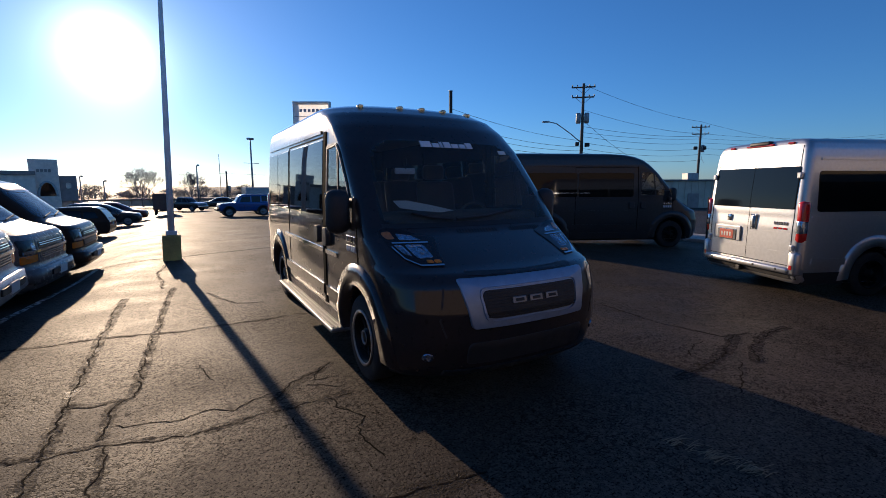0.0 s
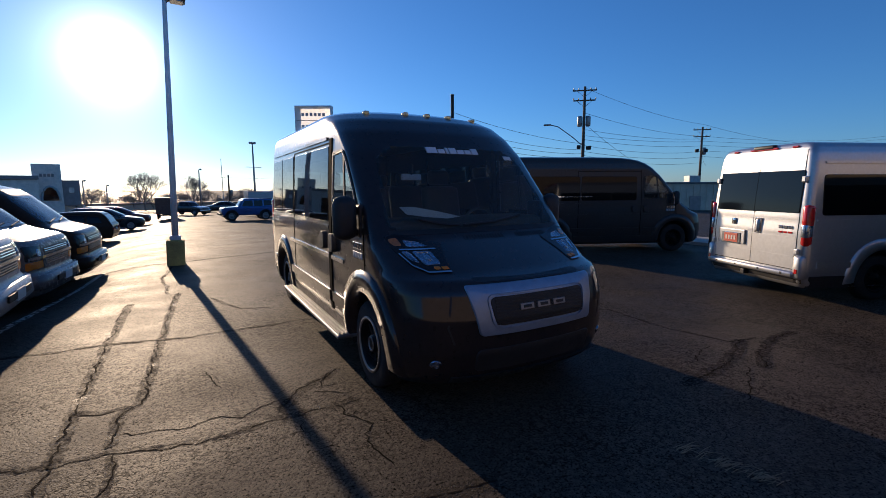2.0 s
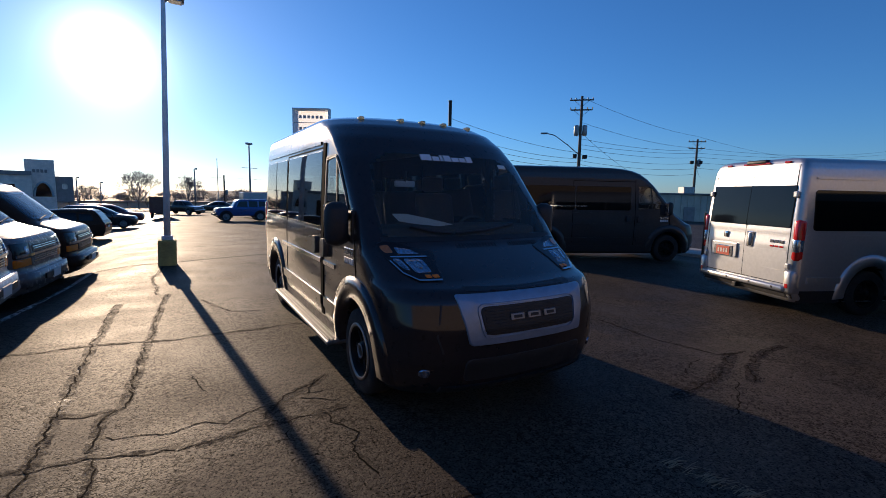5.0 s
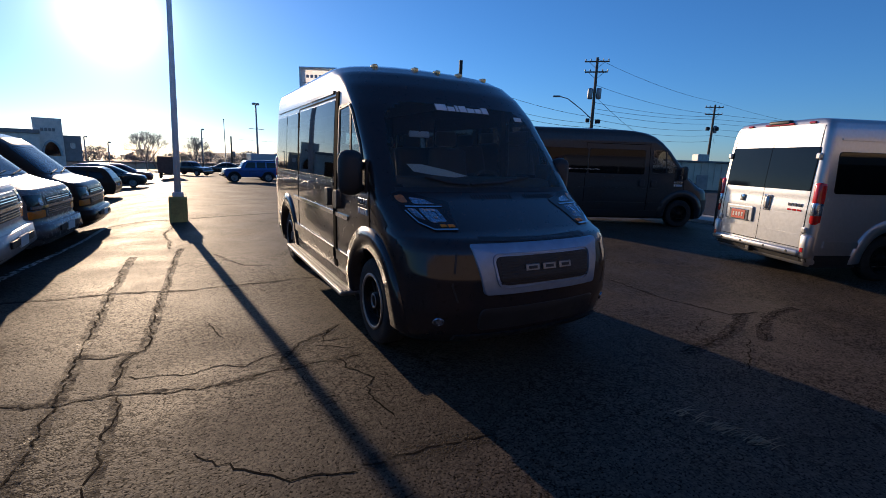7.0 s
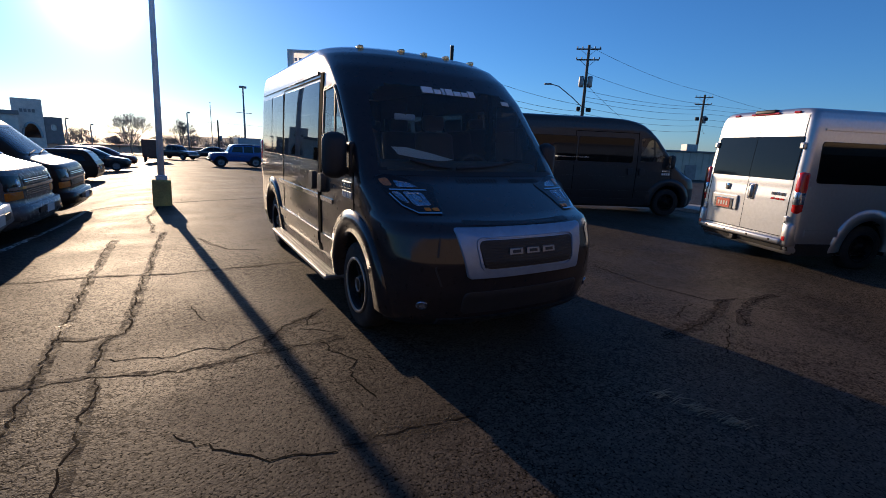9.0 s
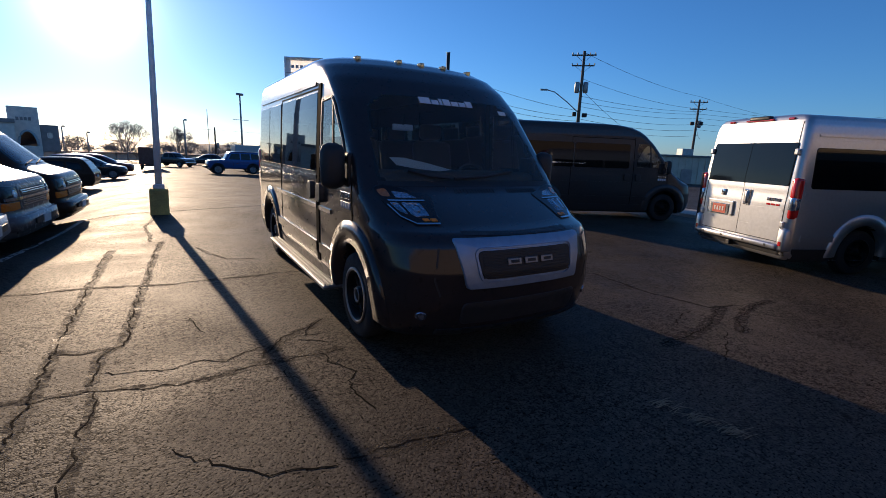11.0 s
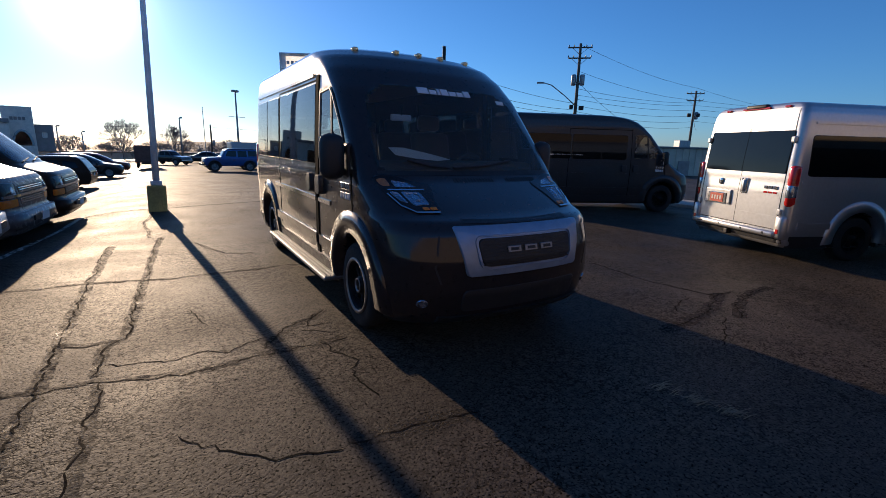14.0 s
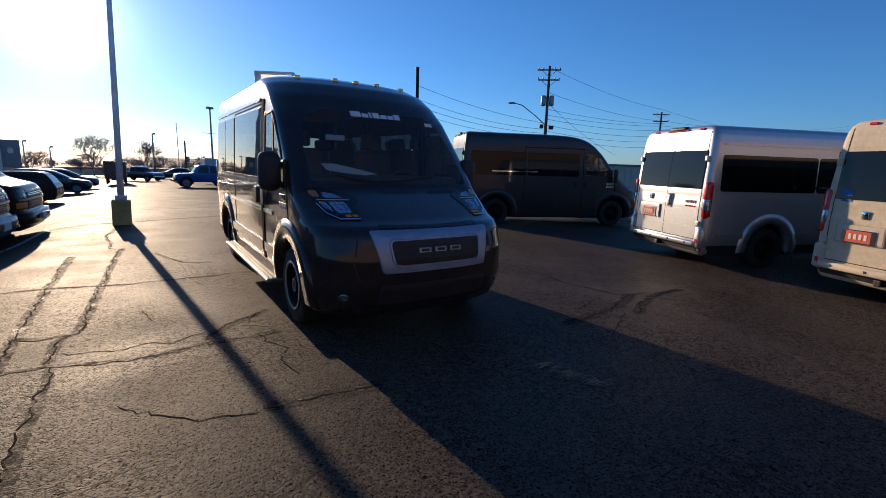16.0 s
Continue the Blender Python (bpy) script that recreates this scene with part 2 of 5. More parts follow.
AMBER_DARK = mat("dark_amber_lens", (0.45, 0.16, 0.04), 0.2, coat=0.6, dirt=0.2, grain=0.2)
RED_LENS = mat("red_lens", (0.55, 0.015, 0.012), 0.15, coat=0.6, dirt=0.1, grain=0.1)
CLEAR_LENS = mat("clear_lens", (0.36, 0.42, 0.50), 0.20, 0.8, coat=1.0, dirt=0.2, grain=0.1, scale=60)
LENS_DARK = mat("lamp_housing", (0.016, 0.015, 0.016), 0.16, 0.0, spec=0.2, coat=0.25, dirt=0.3, grain=0.3, scale=50)
CLEAR = glass("clear_glass", (0.80, 0.86, 0.83), 1.42, 0.06)
DOOR_GLASS = glass("door_glass", (0.72, 0.78, 0.76), 1.75, 0.04)
PRIVACY = glass("see_through_privacy_glass", (0.16, 0.17, 0.16), 1.85, 0.01)
HEADLINER = mat("pale_headliner_cloth", (0.46, 0.43, 0.39), 0.9, grain=0.08, scale=120, dirt=0.08, bump=0.1)
SMOKE = glass("smoked_glass", (0.28, 0.30, 0.30), 1.5)
TINT = mat("privacy_glass", (0.006, 0.006, 0.006), 0.05, spec=0.32, dirt=0.2, grain=0.02)
CABIN = mat("cabin_trim", (0.07, 0.066, 0.062), 0.8, grain=0.15, scale=80, dirt=0.2, bump=0.1)
SEAT = mat("seat_leather", (0.09, 0.08, 0.07), 0.55, grain=0.1, scale=60, dirt=0.2, bump=0.1)
PAPER = mat("paper", (0.75, 0.75, 0.72), 0.8, dirt=0.05, grain=0.03)
LETTER_WHITE = mat("white_vinyl", (0.72, 0.73, 0.76), 0.5, grain=0.03, dirt=0.05)
PLATE_RED = mat("red_dealer_plate", (0.62, 0.10, 0.045), 0.45, grain=0.05, dirt=0.15)
PLATE_BAR = mat("plate_bars", (0.80, 0.72, 0.62), 0.5, grain=0.05)
BLUE_STICKER = mat("blue_sticker", (0.03, 0.12, 0.50), 0.5, grain=0.05)
POLE_PAINT = mat("white_pole_paint", (0.80, 0.80, 0.79), 0.55, grain=0.08, scale=30, dirt=0.2, bump=0.1)
CONCRETE = mat("yellowed_concrete_base", (0.52, 0.42, 0.13), 0.85, grain=0.25, scale=40, dirt=0.3, bump=0.5)
GALV = mat("galvanised_steel", (0.30, 0.31, 0.32), 0.5, 0.7, grain=0.1, dirt=0.2)
POLE_WOOD = mat("weathered_pole_wood", (0.10, 0.075, 0.055), 0.9, grain=0.3, scale=20, dirt=0.25, bump=0.6)
WIRE = mat("cable_black", (0.02, 0.02, 0.02), 0.7, grain=0.05)
STUCCO = mat("tan_stucco", (0.80, 0.67, 0.57), 0.9, grain=0.1, scale=30, dirt=0.12, bump=0.3)
TAN_WALL = mat("tan_render", (0.20, 0.165, 0.135), 0.9, grain=0.08, scale=30, dirt=0.12, bump=0.3)
STUCCO_DARK = mat("dark_fascia", (0.30, 0.25, 0.23), 0.8, grain=0.1, scale=30, dirt=0.15, bump=0.2)
SIDING = mat("beige_metal_siding", (0.52, 0.44, 0.34), 0.6, grain=0.08, scale=12, dirt=0.15, bump=0.2)
ROOFING = mat("grey_roofing", (0.17, 0.17, 0.17), 0.85, grain=0.2, scale=15, dirt=0.2, bump=0.3)
SIGN_FACE = bpy.data.materials.new("translucent_sign_plastic")
SIGN_FACE.use_nodes = True
face_nodes = SIGN_FACE.node_tree
face_mix, face_diffuse, face_through = (face_nodes.nodes.new("ShaderNode" + k) for k in ("MixShader", "BsdfDiffuse", "BsdfTranslucent"))
face_diffuse.inputs[0].default_value, face_through.inputs[0].default_value, face_mix.inputs[0].default_value = (0.75, 0.76, 0.78, 1), (0.90, 0.91, 0.93, 1), 0.85
face_nodes.links.new(face_diffuse.outputs[0], face_mix.inputs[1]); face_nodes.links.new(face_through.outputs[0], face_mix.inputs[2])
face_nodes.links.new(face_mix.outputs[0], face_nodes.nodes["Material Output"].inputs[0])
SIGN_BAR = mat("sign_bars", (0.42, 0.42, 0.44), 0.5, grain=0.05)
BARK = mat("bare_bark", (0.27, 0.23, 0.19), 0.95, grain=0.3, scale=8, dirt=0.25)
DRY_GRASS = mat("dry_grass", (0.26, 0.205, 0.125), 0.9, grain=0.3, scale=20, dirt=0.3)
KERB = mat("kerb_concrete", (0.33, 0.31, 0.28), 0.85, grain=0.2, scale=25, dirt=0.25, bump=0.4)
LINE_PAINT = mat("worn_white_line", (0.42, 0.40, 0.36), 0.7, grain=0.5, scale=35, dirt=0.4, bump=0.2)


# ---- building blocks ----
def part(name, bm, material, parent=None, label="", smooth=False):
    """Links a bmesh as one mesh object under a thing or a part."""
    bmesh.ops.recalc_face_normals(bm, faces=bm.faces)
    me = bpy.data.meshes.new(name)
    bm.to_mesh(me)
    bm.free()
    for m in material if isinstance(material, (list, tuple)) else (material,):
        me.materials.append(m)
    if smooth:
        me.polygons.foreach_set("use_smooth", [True] * len(me.polygons))
    ob = new(name, me)
    ob.parent = parent
    if label:
        ob["label"] = label
    return ob


def thing(name, m, label, category, group="", kind=""):
    ob = new(name)
    ob.matrix_basis = m
    return tagged(ob, label, category, group, kind)


def box(bm, c, s, bevel=0.0, turn=None):
    """Adds a box with centre c and size s, its edges rounded by bevel."""
    m = Matrix.Translation(c) @ (turn or Matrix.Identity(4)) @ Matrix.Diagonal((*s, 1))
    vs = bmesh.ops.create_cube(bm, size=1, matrix=m)["verts"]
    if bevel:
        es = list({e for v in vs for e in v.link_edges})
        bmesh.ops.bevel(bm, geom=es, offset=bevel, segments=2, affect="EDGES", profile=0.5)
    return bm


def boxes(*items):
    bm = bmesh.new()
    for it in items:
        box(bm, *it)
    return bm


def tube(bm, pts, radii, n=8, cap=True):
    """Adds a round bar along pts."""
    pts = [Vector(p) for p in pts]
    if isinstance(radii, (int, float)):
        radii = [radii] * len(pts)
    rings = []
    for i, p in enumerate(pts):
        way = (pts[min(i + 1, len(pts) - 1)] - pts[max(i - 1, 0)]).normalized()
        side = way.cross(Vector((0, 0, 1)) if abs(way.z) < 0.9 else Vector((1, 0, 0))).normalized()
        up = side.cross(way)
        rings.append([bm.verts.new(p + radii[i] * (math.cos(a) * side + math.sin(a) * up)) for a in (2 * math.pi * k / n for k in range(n))])
    for a, b in zip(rings, rings[1:]):
        for k in range(n):
            bm.faces.new((a[k], a[(k + 1) % n], b[(k + 1) % n], b[k]))
    if cap:
        bm.faces.new(rings[0]); bm.faces.new(rings[-1][::-1])
    return bm


def lathe(bm, prof, centre, n=40):
    """Turns a profile of (radius, offset along x) round the x axis through centre."""
    cx, cy, cz = centre
    rings = [[bm.verts.new((cx + a, cy + r * math.cos(2 * math.pi * k / n), cz + r * math.sin(2 * math.pi * k / n))) for k in range(n)] for r, a in prof]
    for a, b in zip(rings, rings[1:]):
        for k in range(n):
            bm.faces.new((a[k], a[(k + 1) % n], b[(k + 1) % n], b[k]))
    return bm


def rounded(corners, r=0.04, n=5):
    """A closed outline through the corners, with each corner rounded."""
    out = []
    c = [Vector(p) for p in corners]
    for i, p in enumerate(c):
        a, b = (c[i - 1] - p), (c[(i + 1) % len(c)] - p)
        k = min(r, a.length * 0.45, b.length * 0.45)
        a, b = p + a.normalized() * k, p + b.normalized() * k
        for j in range(n):
            t = j / (n - 1)
            out.append((1 - t) ** 2 * a + 2 * t * (1 - t) * p + t * t * b)
    dense = []
    for i, p in enumerate(out):
        q = out[(i + 1) % len(out)]
        m = max(1, int((q - p).length / 0.12))
        dense += [p + (q - p) * j / m for j in range(m)]
    return dense


def inside(p, outline):
    x, y = p
    hit = False
    for i, a in enumerate(outline):
        b = outline[i - 1]
        if (a[1] > y) != (b[1] > y) and x < (b[0] - a[0]) * (y - a[1]) / (b[1] - a[1]) + a[0]:
            hit = not hit
    return hit


def patch(outline, fn, off=0.006, deep=0.012, bulge=0.0):
    """A panel laid on a surface: fn(p, q, off) gives the place; its rim goes deep below off."""
    bm = bmesh.new()
    mid = sum((Vector(p) for p in outline), Vector((0, 0))) / len(outline)
    size = max((Vector(p) - mid).length for p in outline)
    inset, flat = max(0.0, 1 - 0.006 / size), max(0.0, 1 - 0.016 / size)
    rings = []
    for k, o in ((1.0, off - deep), (1.0, off - 0.003), (inset, off), (flat, off), (0.8, off + bulge * 0.6), (0.5, off + bulge * 0.9), (0.25, off + bulge)):
        rings.append([bm.verts.new(fn(*(mid + (Vector(p) - mid) * k), o)) for p in outline])
    n = len(outline)
    for a, b in zip(rings, rings[1:]):
        for i in range(n):
            bm.faces.new((a[i], a[(i + 1) % n], b[(i + 1) % n], b[i]))
    c = bm.verts.new(fn(*mid, off + bulge))
    for i in range(n):
        bm.faces.new((rings[-1][i], rings[-1][(i + 1) % n], c))
    return bm


def frame_patch(outline, fn, width, off=0.01, deep=0.02):
    """A raised rim that follows an outline on a surface."""
    bm = bmesh.new()
    mid = sum((Vector(p) for p in outline), Vector((0, 0))) / len(outline)
    def shift(p, d):
        p = Vector(p)
        return p + (mid - p).normalized() * d
    rows = [[bm.verts.new(fn(*shift(p, d), o)) for p in outline] for d, o in ((0, off - deep), (0, off), (width, off), (width, off - deep))]
    n = len(outline)
    for a, b in zip(rows, rows[1:]):
        for i in range(n):
            bm.faces.new((a[i], a[(i + 1) % n], b[(i + 1) % n], b[i]))
    return bm


def strip(pts, fn, width, off=0.008, deep=0.012):
    """A narrow band laid on a surface along pts."""
    bm = bmesh.new()
    pts = [Vector(p) for p in pts]
    dense = []
    for a, b in zip(pts, pts[1:]):
        m = max(1, int((b - a).length / 0.1))
        dense += [a + (b - a) * i / m for i in range(m)]
    dense.append(pts[-1])
    rows = []
    for i, p in enumerate(dense):
        d = (dense[min(i + 1, len(dense) - 1)] - dense[max(i - 1, 0)]).normalized()
        nrm = Vector((-d.y, d.x)) * width / 2
        rows.append([bm.verts.new(fn(*(p + nrm * s), o)) for s, o in ((-1, off - deep), (-1, off), (1, off), (1, off - deep))])
    for a, b in zip(rows, rows[1:]):
        for k in range(3):
            bm.faces.new((a[k], a[k + 1], b[k + 1], b[k]))
    bm.faces.new(rows[0]); bm.faces.new(rows[-1][::-1])
    return bm


class Shell:
    """A vehicle's skin from level slices. Local axes: the nose at y = 0 looking towards -y, x across, z up.
    Rows: height, front y, length of the rounded nose, half width, rear y."""

    def __init__(self, rows, p=2.6, q=2.6, rear=0.10):
        self.r, self.p, self.q, self.rear = np.array(rows, float), p, q, rear

    def at(self, z):
        return [float(np.interp(z, self.r[:, 0], self.r[:, k])) for k in range(1, 5)]

    def half(self, y, z):
        yf, nose, w, yr = self.at(z)
        if y < yf + nose:
            return w * max(0.0, 1 - (min(1.0, (yf + nose - y) / nose)) ** self.p) ** (1 / self.q)
        if y > yr - self.rear:
            return w - self.rear + self.rear * math.sqrt(max(0.0, 1 - min(1.0, (y - yr + self.rear) / self.rear) ** 2))
        return w

    def side(self, s):
        return lambda y, z, o: Vector((s * (self.half(y, z) + o), y, z))

    def front(self, x, z, o=0.0):
        yf, nose, w, _ = self.at(z)
        k = min(abs(x) / w, 0.999)
        return Vector((x, yf + nose - nose * (1 - k ** self.q) ** (1 / self.p) - o, z))

    def back(self, x, z, o=0.0):
        yr, w = self.at(z)[3], self.at(z)[2]
        k = min(1.0, max(0.0, (abs(x) - w + self.rear) / self.rear))
        return Vector((x, yr - self.rear + self.rear * math.sqrt(1 - k * k) + o, z))

    def body(self, levels, holes_side=(), holes_front=(), holes_back=(), wells=(), well_r=0.45):
        bm = bmesh.new()
        rows = []
        for z in levels:
            yf, nose, w, yr = self.at(z)
            half = []
            for a in np.linspace(0, 90, 25):
                half.append((w * math.sin(radians(a)) ** (2 / self.q), yf + nose - nose * max(0, math.cos(radians(a))) ** (2 / self.p)))
            for y in np.linspace(yf + nose, yr - self.rear, 70)[1:]:
                half.append((w, y))
            for t in (0.3, 0.55, 0.75, 0.9, 0.97, 1.0):
                y = yr - self.rear + self.rear * t
                half.append((self.half(y, z), y))
            wb = half[-1][0]
            half += [(wb * k, yr) for k in (0.85, 0.7, 0.5, 0.3, 0.1)]
            half[0] = (0.0, half[0][1])
            ring = [(x, y) for x, y in half] + [(-x, y) for x, y in reversed(half[1:])]
            rows.append([bm.verts.new((x, y, z)) for x, y in ring])
        n = len(rows[0])
        for a, b in zip(rows, rows[1:]):
            for i in range(n):
                f = (a[i], a[(i + 1) % n], b[(i + 1) % n], b[i])
                c = sum((v.co for v in f), Vector()) / 4
                w = self.at(c.z)
                on_front = c.y < w[0] + w[1] and abs(c.x) < 0.86 * w[2]
                on_back = c.y > w[3] - 0.02
                if on_front and any(inside((c.x, c.z), h) for h in holes_front):
                    continue
                if on_back and any(inside((c.x, c.z), h) for h in holes_back):
                    continue
                if not on_front and not on_back and abs(c.x) > 0.5 and any(inside((c.y, c.z), h) for h in holes_side):
                    continue
                if abs(c.x) > 0.55 and any(math.hypot(c.y - wy, c.z - wz) < well_r for wy, wz in wells):
                    continue
                bm.faces.new(f)
        bm.faces.new(rows[-1])
        bm.faces.new(rows[0][::-1])
        bmesh.ops.dissolve_degenerate(bm, dist=1e-4, edges=bm.edges)
        return bm


def wheel(parent, x, y, r, width, rim_mat, s, spokes=0, rim_r=0.22, ring=None):
    """One wheel: tyre and rim, the outside towards s."""
    w = new("wheel"); w.parent = parent; w.location = (x, y, r)
    h = width / 2
    tyre = lathe(bmesh.new(), [(rim_r, -h * 0.9), (r * 0.86, -h), (r * 0.96, -h * 0.86), (r, -h * 0.6), (r * 0.992, -h * 0.28), (r, -h * 0.2), (r, h * 0.2), (r * 0.992, h * 0.28), (r, h * 0.6), (r * 0.96, h * 0.86), (r * 0.86, h), (rim_r + 0.012, h * 0.94), (rim_r, h * 0.86)], (0, 0, 0), 44)
    part("tyre", tyre, RUBBER, w, smooth=True)
    d = s
    bm = lathe(bmesh.new(), [(rim_r, -d * h * 0.9), (rim_r, d * h * 0.86), (rim_r + 0.008, d * h * 0.95), (rim_r - 0.012, d * h * 0.98), (rim_r - 0.03, d * h * 0.7), (rim_r - 0.035, d * h * 0.25), (rim_r * 0.62, d * h * 0.2), (rim_r * 0.55, d * h * 0.45), (rim_r * 0.34, d * h * 0.5), (rim_r * 0.32, d * h * 0.75), (0.001, d * h * 0.78)], (0, 0, 0), 40)
    part("rim", bm, rim_mat, w, smooth=True)
    if spokes:
        bm = bmesh.new()
        for k in range(spokes):
            a = 2 * math.pi * k / spokes
            m = Matrix.Rotation(a, 4, "X")
            box(bm, m @ Vector((d * h * 0.42, 0, rim_r * 0.62)), (0.03, 0.055, rim_r * 0.62), 0.01, m)
        part("spoke", bm, rim_mat, w)
    if ring:
        part("hub_ring", lathe(bmesh.new(), [(0.058, d * h * 0.80), (0.064, d * h * 0.86), (0.052, d * h * 0.88), (0.046, d * h * 0.80)], (0, 0, 0), 24), ring, w, "bright hub edge", smooth=True)
        part("trim_ring", lathe(bmesh.new(), [(rim_r + 0.012, d * h * 0.93), (rim_r + 0.014, d * h * 1.02), (rim_r - 0.006, d * h * 1.04), (rim_r - 0.014, d * h * 0.96)], (0, 0, 0), 44), ring, w, "bright rim edge", smooth=True)
    return w


def arch(fn, yc, zc, r0, r1, off, a0=-8, a1=188):
    """A wheel-arch flare laid on a side."""
    bm = bmesh.new()
    rows = []
    for k in range(29):
        a = radians(a0 + (a1 - a0) * k / 28)
        c, s = math.cos(a), math.sin(a)
        rows.append([bm.verts.new(fn(yc + r * c, zc + r * s, o)) for r, o in ((r0, -0.12), (r0, off), (r0 + (r1 - r0) * 0.5, off * 1.1), (r1, off * 0.5), (r1, -0.03))])
    for a, b in zip(rows, rows[1:]):
        for k in range(4):
            bm.faces.new((a[k], a[k + 1], b[k + 1], b[k]))
    return bm


def liner(yc, zc, r, x0, x1):
    bm = bmesh.new()
    rows = []
    for k in range(17):
        a = radians(-15 + 210 * k / 16)
        rows.append([bm.verts.new((x, yc + r * math.cos(a), zc + r * math.sin(a))) for x in (x0, x1)])
    for a, b in zip(rows, rows[1:]):
        bm.faces.new((a[0], a[1], b[1], b[0]))
    bm.faces.new([r_[0] for r_ in rows])
    return bm


# ---- ground ----
def ground_z(x, y):
    """The lot falls a little towards the row of vans, and gently away to all sides."""
    t = min(1.0, max(0.0, (x - 1.6) / 3.2))
    left = min(1.0, max(0.0, (-x - 3.0) / 2.0)) * min(1.0, max(0.0, (y - 3.0) / 5.0))
    far = min(max(0.0, math.hypot(x + 1, y - 2) - 7.5), 160.0)
    return -0.12 * t * t * (3 - 2 * t) - 0.25 * left * left * (3 - 2 * left) - 0.022 * far * min(1.0, far / 4)


def grid_sheet(xs, ys):
    bm = bmesh.new()
    rows = [[bm.verts.new((x, y, ground_z(x, y))) for x in xs] for y in ys]
    for a, b in zip(rows, rows[1:]):
        for i in range(len(xs) - 1):
            bm.faces.new((a[i], a[i + 1], b[i + 1], b[i]))
    return bm


xs = [-3000, -400, -170, -100, -60, -40, -30, -24, -20, -17, -14, -12, -10, -8.5, -7] + [x * 0.5 for x in range(-12, 29)] + [15, 16.5, 18, 20, 23, 27, 32, 40, 50, 65, 85, 110, 150, 400, 3000]
ys = [-3000, -300, -150, -60, -30, -18, -12, -9] + [y * 0.5 for y in range(-14, 37)] + [19.5, 21, 23, 26, 30, 35, 42, 50, 60, 75, 95, 120, 170, 400, 3000]
ground = tagged(part("ground", grid_sheet(xs, ys), ASPHALT, smooth=True), "weathered cracked grey asphalt car park", "ground", kind="structure")


def ribbon(pts, width, material, z=0.004, wobble=0.05, seed=1):
    """A crack or line on the asphalt with an uneven course and width."""
    rnd = random.Random(seed)
    bm = bmesh.new()
    pts = [Vector(p) for p in pts]
    dense = []
    for a, b in zip(pts, pts[1:]):
        m = max(2, int((b - a).length / 0.045))
        dense += [a + (b - a) * i / m for i in range(m)]
    dense.append(pts[-1])
    rows = []
    drift = 0.0
    for i, p in enumerate(dense):
        d = (dense[min(i + 1, len(dense) - 1)] - dense[max(i - 1, 0)]).normalized()
        nrm = Vector((-d.y, d.x))
        drift = drift * 0.93 + rnd.uniform(-1, 1) * wobble * 0.22
        w = width * rnd.uniform(0.75, 1.25) * (0.25 if i in (0, len(dense) - 1) else 1)
        c = p + nrm * (drift + rnd.uniform(-1, 1) * wobble * 0.13)
        rows.append([bm.verts.new((*(c + nrm * w * s), ground_z(c.x, c.y) + z)) for s in (-0.5, 0.5)])
    for a, b in zip(rows, rows[1:]):
        bm.faces.new((a[0], a[1], b[1], b[0]))
    return bm


# ---- high-roof vans ----
HIGH_ROWS = [
    (0.24, 0.14, 0.55, 0.97, 6.28), (0.32, 0.05, 0.60, 1.00, 6.33), (0.50, 0.00, 0.62, 1.02, 6.36), (0.75, 0.00, 0.64, 1.025, 6.36),
    (0.94, 0.05, 0.66, 1.025, 6.36), (1.00, 0.10, 0.66, 1.025, 6.36), (1.04, 0.22, 0.60, 1.025, 6.36), (1.10, 0.34, 0.50, 1.025, 6.36), (1.18, 0.50, 0.38, 1.025, 6.355),
    (1.26, 0.66, 0.28, 1.02, 6.35), (1.33, 0.74, 0.23, 1.015, 6.35), (1.60, 0.95, 0.25, 1.005, 6.335), (2.00, 1.28, 0.29, 0.985, 6.305),
    (2.20, 1.46, 0.40, 0.970, 6.29), (2.33, 1.62, 0.52, 0.950, 6.275), (2.41, 1.80, 0.62, 0.920, 6.255), (2.465, 2.02, 0.75, 0.860, 6.23), (2.495, 2.40, 0.8, 0.72, 6.18), (2.515, 3.00, 1.0, 0.40, 6.0)]
HIGH = Shell(HIGH_ROWS)
HIGH_SHORT = Shell([(z, a, b, w, r - 0.95) for z, a, b, w, r in HIGH_ROWS])
HIGH_LEVELS = sorted(set([round(z, 3) for z in np.concatenate([np.linspace(0.24, 0.94, 22), np.linspace(0.96, 1.33, 20), np.linspace(1.36, 2.33, 32), np.linspace(2.35, 2.515, 12)])]))
WINDSHIELD = rounded([(-0.885, 1.335), (0.885, 1.335), (0.83, 1.70), (0.775, 1.97), (0.58, 2.06), (-0.58, 2.06), (-0.775, 1.97), (-0.83, 1.70)], 0.08)
WIND_HOLE = [p * 0.985 + Vector((0, 1.70)) * 0.015 for p in WINDSHIELD]
CAB_WIN = rounded([(1.12, 1.40), (1.25, 1.66), (1.50, 1.96), (1.59, 2.03), (1.92, 2.03), (1.92, 1.38)], 0.06)
CAB_HOLE = rounded([(1.17, 1.43), (1.29, 1.65), (1.53, 1.94), (1.61, 2.0), (1.90, 2.0), (1.90, 1.40)], 0.04)


def rectangle(x0, x1, z0, z1):
    return [(x0, z0), (x1, z0), (x1, z1), (x0, z1)]


def glyph_bars(fn, x0, x1, z0, z1, count, off, gap=0.25):
    """Plain upright bars that stand for lettering."""
    out = []
    step = (x1 - x0) / count
    for k in range(count):
        out.append(patch(rectangle(x0 + step * k, x0 + step * (k + 1 - gap), z0, z1), fn, off, 0.02))
    return out


